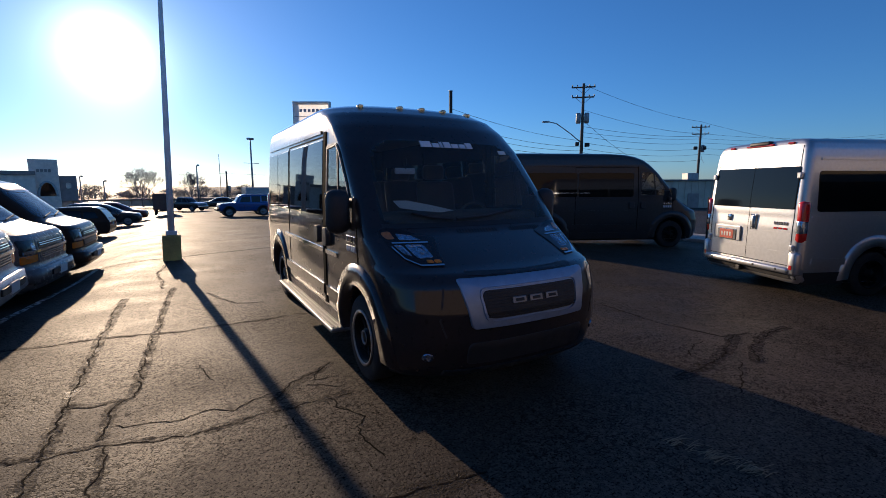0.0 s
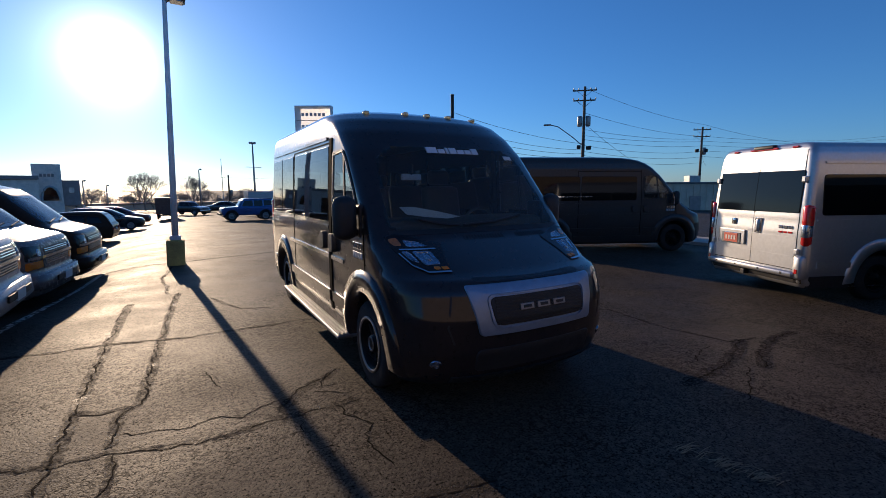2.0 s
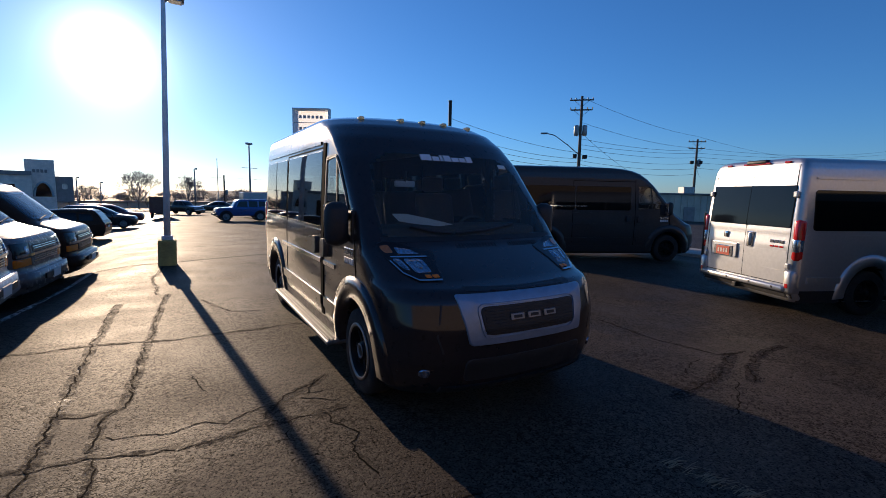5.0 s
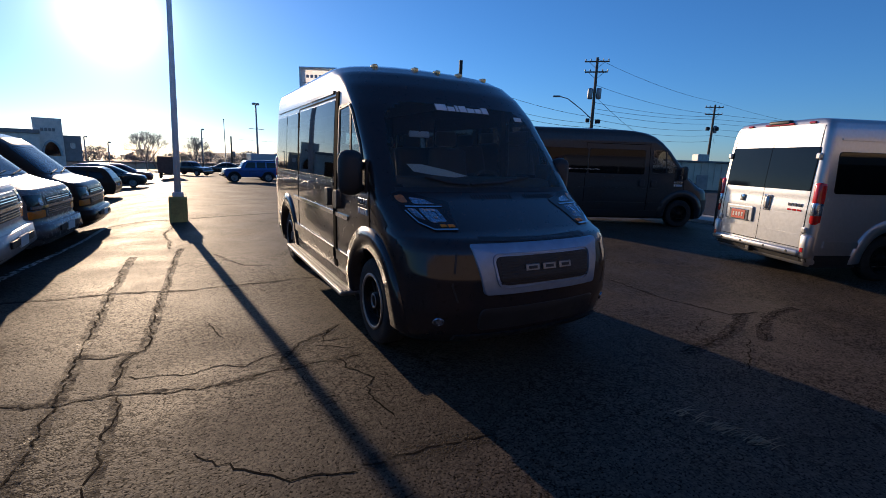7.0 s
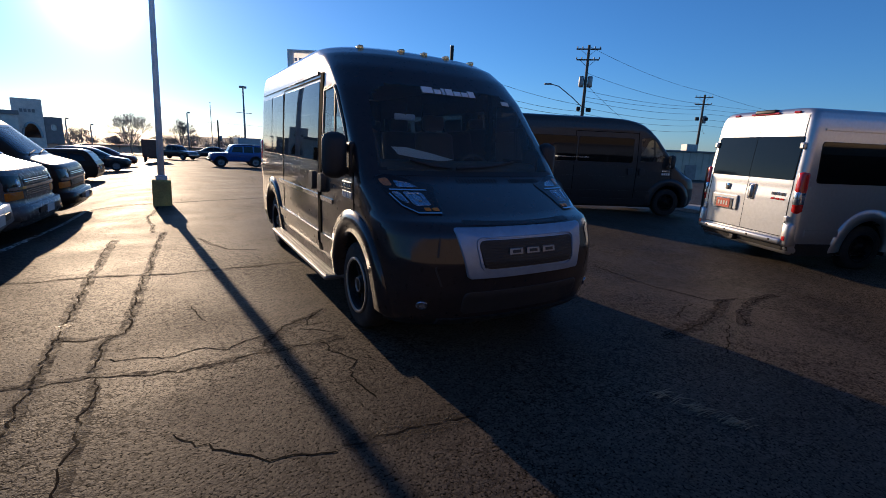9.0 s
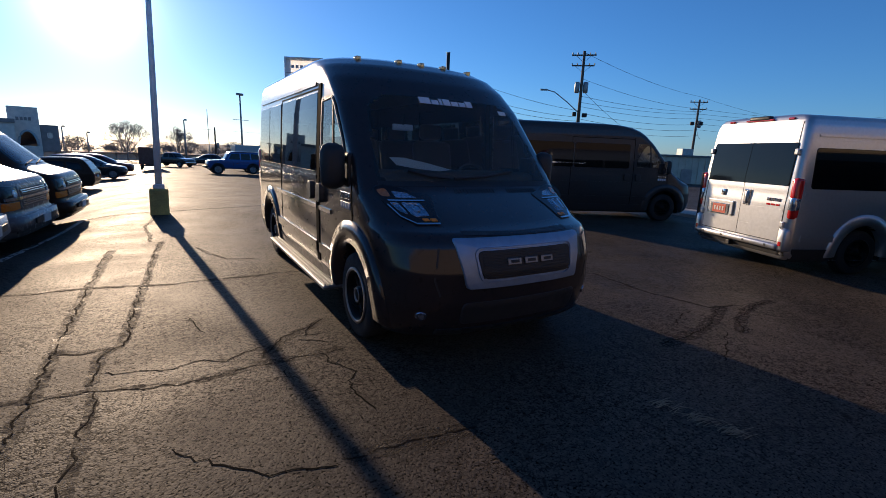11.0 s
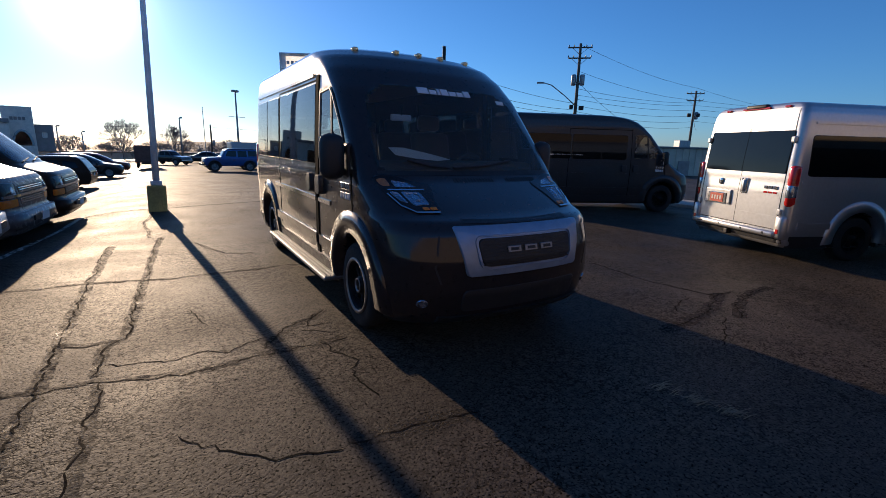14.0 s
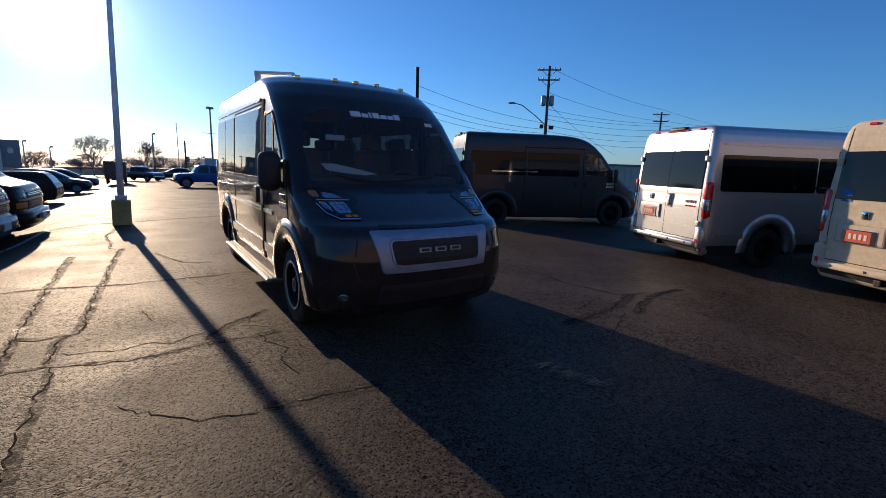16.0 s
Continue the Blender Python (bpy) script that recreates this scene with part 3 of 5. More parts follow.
def high_roof_van(m, paint, label, windows, board=False, bright=True, banner=False, sticker=False, grille=True, clearance=False, short=False, group="high-roof vans in the lot"):
    v = thing("van", m, label, "van", group)
    sh = HIGH_SHORT if short else HIGH
    E = -0.95 if short else 0.0                 # how much nearer the tail is
    axles = (1.01, 4.45) if short else (0.98, 4.99)
    bw = rounded(rectangle(-0.86, 0.86, 1.40, 2.06), 0.03)
    window_holes = [rounded(rectangle(y0 + 0.03, y1 - 0.03, 1.40, 1.96), 0.05) for y0, y1 in windows] if banner else []
    part("body", sh.body(HIGH_LEVELS, [CAB_HOLE] + window_holes, [WIND_HOLE], [rounded(rectangle(-0.74, 0.74, 1.45, 1.95), 0.08)] if banner else [], [(y, 0.37) for y in axles], 0.485), paint, v, smooth=True)
    L, R = sh.side(1), sh.side(-1)
    # underbody
    part("underbody", boxes(((0, 3.2 + E / 2, 0.27), (1.5, 5.6 + E, 0.14), 0.03), ((0.1, 5.6 + E, 0.30), (0.9, 0.5, 0.2), 0.04)), PLASTIC, v)
    # glass
    part("windshield", patch(WINDSHIELD, sh.front, 0.004, 0.006), CLEAR, v, "dark reflective windshield", smooth=True)
    for s, fn in ((1, L), (-1, R)):
        part("cab_window", patch(CAB_WIN, fn, 0.003, 0.006), DOOR_GLASS, v, smooth=True)
        part("window_trim", frame_patch(CAB_WIN, fn, 0.028, 0.008, 0.012), PLASTIC, v)
        if bright:
            part("window_edge", strip([(1.88, 1.40), (1.88, 1.99), (1.60, 2.01), (1.52, 1.95), (1.27, 1.65), (1.14, 1.42)], fn, 0.010, 0.013, 0.012), ALU, v, "bright window edge")
        part("window_divider", strip([(1.49, 1.40), (1.56, 1.97)], fn, 0.03, 0.010), PLASTIC, v)
        for (y0, y1) in windows:
            o = rounded(rectangle(y0, y1, 1.34 if banner else 1.37, 2.09 if banner else 1.99), 0.04 if banner else 0.06)
            part("side_window", patch(o, fn, 0.007, 0.010), PRIVACY if banner else TINT, v, "dark privacy glass", smooth=True)
        # shut lines, rub strip, stripes
        for wide, pts in ((0.085 if banner else 0.014, [(1.985, 0.46), (1.97, 1.3), (1.99, 2.16)]), (0.014, [(0.98, 0.95), (1.02, 1.30)]), (0.014, [(3.68, 0.52), (3.68, 2.12)]), (0.014, [(2.0, 2.12), (3.68, 2.12)])):
            part("shut_line", strip(pts, fn, wide, 0.009 if wide > 0.05 else 0.004, 0.016), GAP, v)
        part("roof_seam", strip([(2.12, 2.17), (6.1 + E, 2.17)], fn, 0.03, 0.014), paint, v)
        part("rub_strip", strip([(1.52, 0.60), (1.92, 0.60)], fn, 0.10, 0.018, 0.03), paint, v)
        part("rub_strip", strip([(2.02, 0.60), (axles[1] - 0.56, 0.60)], fn, 0.10, 0.018, 0.03), paint, v)
        part("rub_strip", strip([(axles[1] + 0.56, 0.60), (6.15 + E, 0.60)], fn, 0.10, 0.018, 0.03), paint, v)
        # on the navy van, chrome imitates the highlight along the body moulding
        part("waist_moulding", strip([(1.55, 1.0), (1.92, 1.0)], fn, 0.04, 0.012, 0.02), CHROME if banner else paint, v)
        part("waist_moulding", strip([(2.02, 1.0), (axles[1] - 0.5, 1.0)], fn, 0.04, 0.012, 0.02), CHROME if banner else paint, v)
        part("waist_crease", strip([(2.02, 1.29), (6.2 + E, 1.29)], fn, 0.03, 0.012, 0.02), paint, v)
        for y in (1.84, 2.16):
            h = part("door_handle", patch(rounded(rectangle(y - 0.07, y + 0.07, 1.06, 1.24), 0.05), fn, 0.045, 0.06), PLASTIC, v, smooth=True)
        part("sill", strip([(1.46, 0.36), (axles[1] - 0.5, 0.36)], fn, 0.16, 0.012, 0.03), PLASTIC, v)
        part("sill", strip([(axles[1] + 0.5, 0.33), (6.24 + E, 0.33)], fn, 0.20, 0.012, 0.03), PLASTIC, v)
        for y in axles:
            part("wheel_arch", arch(fn, y, 0.37, 0.45, 0.63, 0.022), paint, v, "flared wheel arch", smooth=True)
            part("wheel_liner", liner(y, 0.36, 0.46, s * 0.55, s * 0.99), PLASTIC, v)
            wheel(v, s * 0.885, y, 0.365, 0.23, STEEL_BLACK, s, 8 if banner else 6, 0.225, ALU if banner else None)
        # badge of plain bars
        for k, (z0, z1) in enumerate(((1.165, 1.22), (1.085, 1.14))):
            for bar in glyph_bars(fn, 1.04, 1.28, z0, z1, 4, 0.008):
                part("badge_bar", bar, CHROME if k == 0 else LETTER_WHITE, v)
        # mirror
        mir = new("mirror"); mir.parent = v
        base = sh.half(1.16, 1.42) - (0.07 if s > 0 else 0.0)
        part("mirror_head", box(bmesh.new(), (s * (base + 0.135), 1.10, 1.43), (0.20, 0.15, 0.36), 0.07), PLASTIC, mir, smooth=True)
        part("mirror_glass", box(bmesh.new(), (s * (base + 0.135), 1.178, 1.48), (0.16, 0.012, 0.20), 0.004), CHROME, mir)
        part("mirror_lens", box(bmesh.new(), (s * (base + 0.135), 1.178, 1.32), (0.15, 0.012, 0.09), 0.004), CHROME, mir)
        bm = bmesh.new()
        for z in (1.32, 1.50):
            tube(bm, [(s * (base - 0.03), 1.16, z - 0.03), (s * (base + 0.06), 1.12, z)], 0.030, 10)
        box(bm, (s * (base - 0.01), 1.17, 1.40), (0.06, 0.20, 0.28), 0.02)
        part("mirror_arm", bm, PLASTIC, mir)
        if board:
            bm = bmesh.new()
            box(bm, (s * 1.015, 2.735, 0.315), (0.25, 2.57, 0.04), 0.016)
            rb = part("running_board", bm, ALU, v, "ribbed aluminium running board")
            for k in range(5):
                part("rib", box(bmesh.new(), (s * (0.955 + 0.038 * k), 2.735, 0.337), (0.016, 2.49, 0.010), 0.003), ALU, rb)
            for y in (1.75, 2.75, 3.75):
                part("board_bracket", box(bmesh.new(), (s * 1.0, y, 0.30), (0.2, 0.06, 0.05), 0.01), PLASTIC, v)
    # nose
    for s in (1, -1):
        def lamp_patch(pts, r):
            return rounded([(s * x, z) for x, z in pts], r)
        lampg = part("headlamp", patch(lamp_patch(((0.585, 1.06), (0.76, 1.055), (0.85, 1.10), (0.905, 1.19), (0.935, 1.29), (0.86, 1.312), (0.77, 1.302), (0.66, 1.262), (0.515, 1.238), (0.57, 1.14)), 0.03), sh.front, 0.014, 0.03), LENS_DARK, v, "clear headlamp with amber indicator", smooth=True)
        part("reflector", patch(lamp_patch(((0.635, 1.108), (0.752, 1.102), (0.79, 1.192), (0.65, 1.192)), 0.02), sh.front, 0.020, 0.02, -0.004), REFLECTOR, lampg, smooth=True)
        part("reflector", patch(lamp_patch(((0.775, 1.115), (0.825, 1.13), (0.868, 1.192), (0.81, 1.192)), 0.02), sh.front, 0.020, 0.02, -0.004), REFLECTOR, lampg, smooth=True)
        part("light_bar", patch(lamp_patch(((0.64, 1.220), (0.80, 1.220), (0.81, 1.268), (0.70, 1.252)), 0.012), sh.front, 0.020, 0.02, -0.003), REFLECTOR, lampg, smooth=True)
        for k in range(4):
            part("lens_rib", strip([(s * (0.662 + 0.026 * k), 1.112), (s * (0.672 + 0.028 * k), 1.188)], sh.front, 0.004, 0.0225, 0.01), CLEAR_LENS, lampg)
        part("lamp_bowl", patch([(s * (0.70 + 0.026 * math.cos(q)), 1.156 + 0.026 * math.sin(q)) for q in np.linspace(0, 2 * math.pi, 14, endpoint=False)], sh.front, 0.024, 0.02, 0.008), CLEAR_LENS, lampg, smooth=True)
        part("chrome_lip", strip([(s * 0.60, 1.066), (s * 0.76, 1.064), (s * 0.84, 1.106), (s * 0.885, 1.18)], sh.front, 0.009, 0.024, 0.02), CHROME, lampg)
        part("chrome_lip", strip([(s * 0.60, 1.205), (s * 0.87, 1.205)], sh.front, 0.008, 0.024, 0.02), CHROME, lampg)
        for x0, x1 in ((0.605, 0.652), (0.662, 0.705)):
            part("indicator", patch(lamp_patch(((x0, 1.078), (x1, 1.076), (x1, 1.094), (x0 + 0.003, 1.096)), 0.006), sh.front, 0.026, 0.02), AMBER, lampg, "amber indicator lens")
        part("indicator", patch(lamp_patch(((0.83, 1.228), (0.895, 1.228), (0.915, 1.275), (0.845, 1.285)), 0.02), sh.front, 0.020, 0.02), AMBER_DARK, lampg, "dark amber side lens")
        fog = part("fog_lamp", patch([(s * 0.81 + 0.034 * math.cos(a), 0.43 + 0.034 * math.sin(a)) for a in np.linspace(0, 2 * math.pi, 16, endpoint=False)], sh.front, 0.012, 0.03), REFLECTOR, v, smooth=True)
        part("bumper_seam", strip([(s * 0.70, 0.92), (s * 0.74, 0.70), (s * 0.70, 0.58)], sh.front, 0.012, 0.003, 0.008), PLASTIC, v)
    part("hood_gap", strip([(-0.50, 1.012), (0, 1.0), (0.50, 1.012)], sh.front, 0.022, 0.004, 0.012), PLASTIC, v)
    if grille:
        sur = rounded([(-0.605, 0.985), (-0.525, 0.632), (0.525, 0.632), (0.605, 0.985)], 0.03)
        part("grille_surround", patch(sur, sh.front, 0.022, 0.04), GREY_PLASTIC, v, "satin silver grille surround", smooth=True)
        ins = rounded([(-0.45, 0.90), (-0.415, 0.70), (0.415, 0.70), (0.45, 0.90)], 0.06)
        part("grille_rim", frame_patch([p * 1.0 for p in rounded([(-0.475, 0.922), (-0.435, 0.678), (0.435, 0.678), (0.475, 0.922)], 0.07)], sh.front, 0.016, 0.032, 0.02), GREY_PLASTIC, v)
        g = part("grille", patch(ins, sh.front, 0.028, 0.03), PLASTIC, v, "black mesh grille", smooth=True)
        for k in range(9):
            z = 0.715 + 0.021 * k
            part("grille_slat", strip([(-0.41, z), (0.41, z)], sh.front, 0.008, 0.034, 0.02), PLASTIC, g)
        for x0 in (-0.215, -0.06, 0.095):
            part("emblem_bar", patch(rectangle(x0, x0 + 0.12, 0.797, 0.84), sh.front, 0.045, 0.03), ALU, g, "chrome emblem block")
            part("emblem_slot", patch(rectangle(x0 + 0.022, x0 + 0.098, 0.808, 0.829), sh.front, 0.048, 0.01), PLASTIC, g)
    part("lower_intake", patch(rounded(rectangle(-0.55, 0.55, 0.36, 0.53), 0.05), sh.front, 0.008, 0.02), PLASTIC, v, smooth=True)
    part("chin", strip([(-0.7, 0.30), (0, 0.30), (0.7, 0.30)], sh.front, 0.05, 0.03, 0.04), PLASTIC, v)
    for s in (1, -1):
        for k in range(14):
            x = (-0.265 + 0.030 * k) if s < 0 else (0.275 + 0.026 * k)
            part("hood_vent_slot", strip([(x, 1.248), (x + 0.006, 1.278)], sh.front, 0.014, 0.004, 0.01), PLASTIC, v)
        bm = bmesh.new()
        a, b = (sh.front(s * 0.02 - 0.25, 1.36, 0.03), sh.front(s * 0.52 - 0.1, 1.42, 0.02))
        tube(bm, [a, (a + b) / 2 + Vector((0, -0.01, -0.015)), b], 0.012, 6)
        part("wiper", bm, PLASTIC, v)
    part("cowl", strip([(-0.88, 1.318), (0, 1.318), (0.88, 1.318)], sh.front, 0.035, 0.004, 0.012), PLASTIC, v)
    if clearance:
        for x in (-0.633, -0.245, 0.0, 0.26, 0.625):
            p = sh.front(x, 2.41, 0.0)
            part("clearance_lamp", box(bmesh.new(), (x, p.y + 0.03, 2.422), (0.055, 0.08, 0.036), 0.013), MARKER, v, "small clear amber roof marker lamp", smooth=True)
    if banner:
        x = -0.285
        for w, h in ((0.11, 0.058), (0.07, 0.042), (0.028, 0.058), (0.075, 0.058), (0.072, 0.042), (0.066, 0.042), (0.070, 0.058)):
            part("banner_bar", patch(rectangle(x, x + w, 1.995, 1.995 + h), sh.front, 0.012, 0.02), LETTER_WHITE, v, "white vinyl lettering block")
            x += w + 0.013
        part("window_sticker", patch(rectangle(0.60, 0.70, 1.95, 1.99), sh.front, 0.012, 0.01), PAPER, v)
    # rear
    g = part("rear_window", patch(bw, sh.back, 0.012, 0.03), SMOKE if banner else TINT, v, "smoked rear glass", smooth=True)
    if not banner:
        for s in (1, -1):
            part("window_rail", strip([(3.3, 1.47), (4.6, 1.47)], sh.side(s), 0.03, 0.014, 0.012), CHROME, v, "bright strip on the side glass")
    for z0, z1, off in ((0.52, 1.39, 0.002), (1.39, 2.07, 0.0135), (2.07, 2.40, 0.002)):
        part("door_gap", strip([(0, z0), (0, z1)], sh.back, 0.006, off, 0.01), GAP, v)
    for z in (0.52, 0.72, 1.02, 2.12):
        part("door_crease", strip([(-0.84, z), (0.84, z)], sh.back, 0.012, 0.004, 0.008), PLASTIC if z == 0.52 else paint, v)
    for s in (1, -1):
        part("door_gap", strip([(s * 0.865, 0.52), (s * 0.865, 1.35), (s * 0.83, 2.38)], sh.back, 0.009, 0.004, 0.012), GAP, v)
        tl = part("tail_lamp", box(bmesh.new(), (s * 0.962, 6.29 + E, 1.21), (0.125, 0.15, 0.64), 0.045), RED_LENS, v, "red tail lamp with clear centre", smooth=True)
        part("reversing_lens", box(bmesh.new(), (s * 0.962, 6.293 + E, 1.13), (0.128, 0.153, 0.26), 0.045), CLEAR_LENS, tl, smooth=True)
        for z in (0.80, 1.92):
            part("hinge", box(bmesh.new(), (s * 0.885, 6.335 + E if z > 1 else 6.36 + E, z), (0.08, 0.06, 0.10), 0.02), paint, v)
        part("corner_bumper", box(bmesh.new(), (s * 0.93, 6.30 + E, 0.56), (0.17, 0.20, 0.38), 0.05), paint, v, smooth=True)
        part("reflector", box(bmesh.new(), (s * 0.93, 6.402 + E, 0.50), (0.05, 0.01, 0.07), 0.003), RED_LENS, v)
        part("roof_marker", box(bmesh.new(), (s * 0.60, 6.255 + E, 2.43), (0.11, 0.04, 0.035), 0.012), RED_LENS, v)
    part("rear_step", box(bmesh.new(), (0, 6.36 + E, 0.44), (1.80, 0.14, 0.10), 0.03), paint, v, smooth=True)
    for x in (-0.7, -0.25, 0.25, 0.7):
        part("sensor", box(bmesh.new(), (x, 6.432 + E, 0.445), (0.035, 0.008, 0.035), 0.003), PLASTIC, v)
    part("camera_bar", box(bmesh.new(), (0, 6.235 + E, 2.46), (0.42, 0.10, 0.07), 0.025), PLASTIC, v, smooth=True)
    part("brake_light", box(bmesh.new(), (0.0, 6.262 + E, 2.43), (0.56, 0.03, 0.03), 0.008), RED_LENS, v)
    part("plate_recess", box(bmesh.new(), (0.44, 6.372 + E, 0.93), (0.62, 0.02, 0.26), 0.02), paint, v)
    part("plate_frame", box(bmesh.new(), (0.44, 6.384 + E, 0.90), (0.44, 0.014, 0.19), 0.006), CHROME, v)
    pl = part("number_plate", box(bmesh.new(), (0.44, 6.393 + E, 0.90), (0.32, 0.008, 0.16), 0.004), PLATE_RED, v, "red dealer plate")
    for k in range(4):
        part("plate_bar", box(bmesh.new(), (0.54 - 0.065 * k, 6.399 + E, 0.90), (0.035, 0.005, 0.075), 0.001), PLATE_BAR, pl)
    part("rear_handle", box(bmesh.new(), (-0.12, 6.375 + E, 1.16), (0.08, 0.05, 0.22), 0.03), paint, v, smooth=True)
    part("handle_recess", box(bmesh.new(), (-0.12, 6.364 + E, 1.16), (0.13, 0.02, 0.26), 0.008), CHROME, v)
    part("emblem", box(bmesh.new(), (0.42, 6.366 + E, 1.20), (0.09, 0.02, 0.11), 0.008), CHROME, v, "chrome shield emblem", smooth=True)
    for k in range(3):
        part("badge_bar", box(bmesh.new(), (-0.56 - 0.09 * k, 6.362 + E, 1.17), (0.07, 0.012, 0.05), 0.004), CHROME, v)
        part("badge_bar", box(bmesh.new(), (-0.56 - 0.09 * k, 6.362 + E, 1.09), (0.07, 0.012, 0.03), 0.004), RED_LENS, v)
    part("rear_valance", strip([(-0.96, 0.345), (0, 0.345), (0.96, 0.345)], sh.back, 0.08, 0.012, 0.04), PLASTIC, v)
    part("tow_hitch", box(bmesh.new(), (0.1, 6.33 + E, 0.33), (0.09, 0.16, 0.09), 0.015), PLASTIC, v)
    if sticker:
        part("sticker", box(bmesh.new(), (0.70, 6.352 + E, 1.45), (0.14, 0.006, 0.16), 0.002), BLUE_STICKER, v, "blue square window sticker")
    # cabin
    mirror_at = sh.front(-0.47, 1.77, -0.14)
    part("rear_view_mirror", box(bmesh.new(), mirror_at, (0.20, 0.03, 0.055), 0.012), LETTER_WHITE if banner else PLASTIC, v)
    part("mirror_stalk", tube(bmesh.new(), [mirror_at, sh.front(-0.47, 1.88, -0.02)], 0.010, 6), PLASTIC, v)
    part("dashboard", box(bmesh.new(), (0, 1.22, 1.28), (1.74, 0.50, 0.24), 0.06), CABIN, v, smooth=True)
    part("cabin_floor", box(bmesh.new(), (0, 3.5 + E / 2, 0.50), (1.8, 5.2 + E, 0.06)), CABIN, v)
    part("headliner", box(bmesh.new(), (0, 3.9 + E / 2, 2.25), (1.6, 4.0 + E, 0.05)), HEADLINER, v, "pale cloth headliner")
    for s in (1, -1):
        st = new("seat"); st.parent = v
        part("cushion", box(bmesh.new(), (s * 0.48, 2.05, 0.98), (0.52, 0.52, 0.18), 0.06), SEAT, st, smooth=True)
        part("backrest", box(bmesh.new(), (s * 0.48, 2.36, 1.36), (0.50, 0.16, 0.68), 0.07, Matrix.Rotation(radians(-12), 4, "X")), SEAT, st, smooth=True)
        part("headrest", box(bmesh.new(), (s * 0.48, 2.45, 1.80), (0.28, 0.10, 0.18), 0.04), SEAT, st, smooth=True)
        part("seat_base", box(bmesh.new(), (s * 0.48, 2.05, 0.70), (0.46, 0.46, 0.36), 0.03), CABIN, st)
    if banner:
        for y in (3.15, 4.15):
            for s in (1, -1):
                st = new("seat"); st.parent = v
                part("cushion", box(bmesh.new(), (s * 0.55, y, 0.98), (0.56, 0.54, 0.18), 0.06), SEAT, st, smooth=True)
                part("backrest", box(bmesh.new(), (s * 0.55, y + 0.32, 1.36), (0.54, 0.17, 0.72), 0.07, Matrix.Rotation(radians(-14), 4, "X")), SEAT, st, smooth=True)
                part("headrest", box(bmesh.new(), (s * 0.55, y + 0.43, 1.80), (0.28, 0.10, 0.18), 0.04), SEAT, st, smooth=True)
                part("seat_base", box(bmesh.new(), (s * 0.55, y, 0.70), (0.48, 0.46, 0.36), 0.03), CABIN, st)
    bm = bmesh.new()
    ring = [(0.48 + 0.19 * math.cos(a), 1.58 - 0.05 * math.sin(a), 1.28 + 0.18 * math.sin(a)) for a in np.linspace(0, 2 * math.pi, 25)]
    tube(bm, ring, 0.016, 6, False)
    part("steering_wheel", bm, CABIN, v, smooth=True)
    return v


def heading(x, y, degrees, back=0.0, z=0.0):
    """The pose of a vehicle whose nose stands at x, y and looks along the angle from +x."""
    a = radians(degrees)
    return pose(x + back * math.cos(a), y + back * math.sin(a), z, 0, 0, degrees + 90)


main_van = high_roof_van(pose(0, 0, 0), NAVY, "glossy dark navy high-roof conversion van with silver grille, parked on asphalt", [(2.05, 3.63), (3.72, 4.44), (4.47, 5.17)], board=True, banner=True, clearance=True, short=True)
paper = part("paper", patch([(-0.72, 1.515), (-0.60, 1.515), (-0.40, 1.475), (-0.19, 1.425), (-0.32, 1.412), (-0.52, 1.43), (-0.68, 1.455)], HIGH.front, -0.030, 0.004), PAPER)
tagged(paper, "white paper sheet leaning behind the navy van's windshield", "paper")
high_roof_van(heading(11.88, 6.36, -24, z=-0.23) @ Matrix.Scale(1.12, 4), GREY_PAINT, "dark grey high-roof conversion van with long tinted side windows", [(2.10, 3.6), (3.63, 5.17)], bright=False, short=True)
high_roof_van(heading(12.17, -0.74, -22, z=-0.14), SILVER, "silver high-roof passenger van with red dealer plate", [(2.10, 4.1), (4.13, 6.12)], bright=False)
high_roof_van(heading(11.83, -4.0, -21, z=-0.17), BEIGE, "beige high-roof van with blue sticker on smoked rear glass", [(2.10, 4.1), (4.13, 6.12)], bright=False, sticker=True)

# ---- full-size bonnet vans ----
BONNET = Shell([
    (0.30, 0.16, 0.30, 0.93, 5.55), (0.38, 0.04, 0.32, 0.98, 5.66), (0.62, 0.02, 0.32, 1.0, 5.68), (0.66, 0.10, 0.28, 1.0, 5.66), (0.96, 0.10, 0.28, 1.005, 5.66), (1.10, 0.14, 0.30, 1.0, 5.66),
    (1.155, 0.19, 0.32, 0.99, 5.66), (1.20, 0.34, 0.36, 0.985, 5.65), (1.26, 0.52, 0.42, 0.975, 5.64), (1.31, 0.62, 0.45, 0.97, 5.63), (1.50, 0.80, 0.5, 0.95, 5.6), (1.85, 1.16, 0.5, 0.88, 5.55),
    (1.97, 1.32, 0.5, 0.83, 5.5), (2.05, 1.58, 0.6, 0.70, 5.4), (2.09, 2.1, 0.7, 0.45, 5.2)], 4.0, 4.0)
BONNET_LEVELS = sorted(set(round(z, 3) for z in np.concatenate([np.linspace(0.30, 1.10, 22), np.linspace(1.12, 1.31, 14), np.linspace(1.34, 1.97, 20), np.linspace(1.99, 2.09, 6)])))


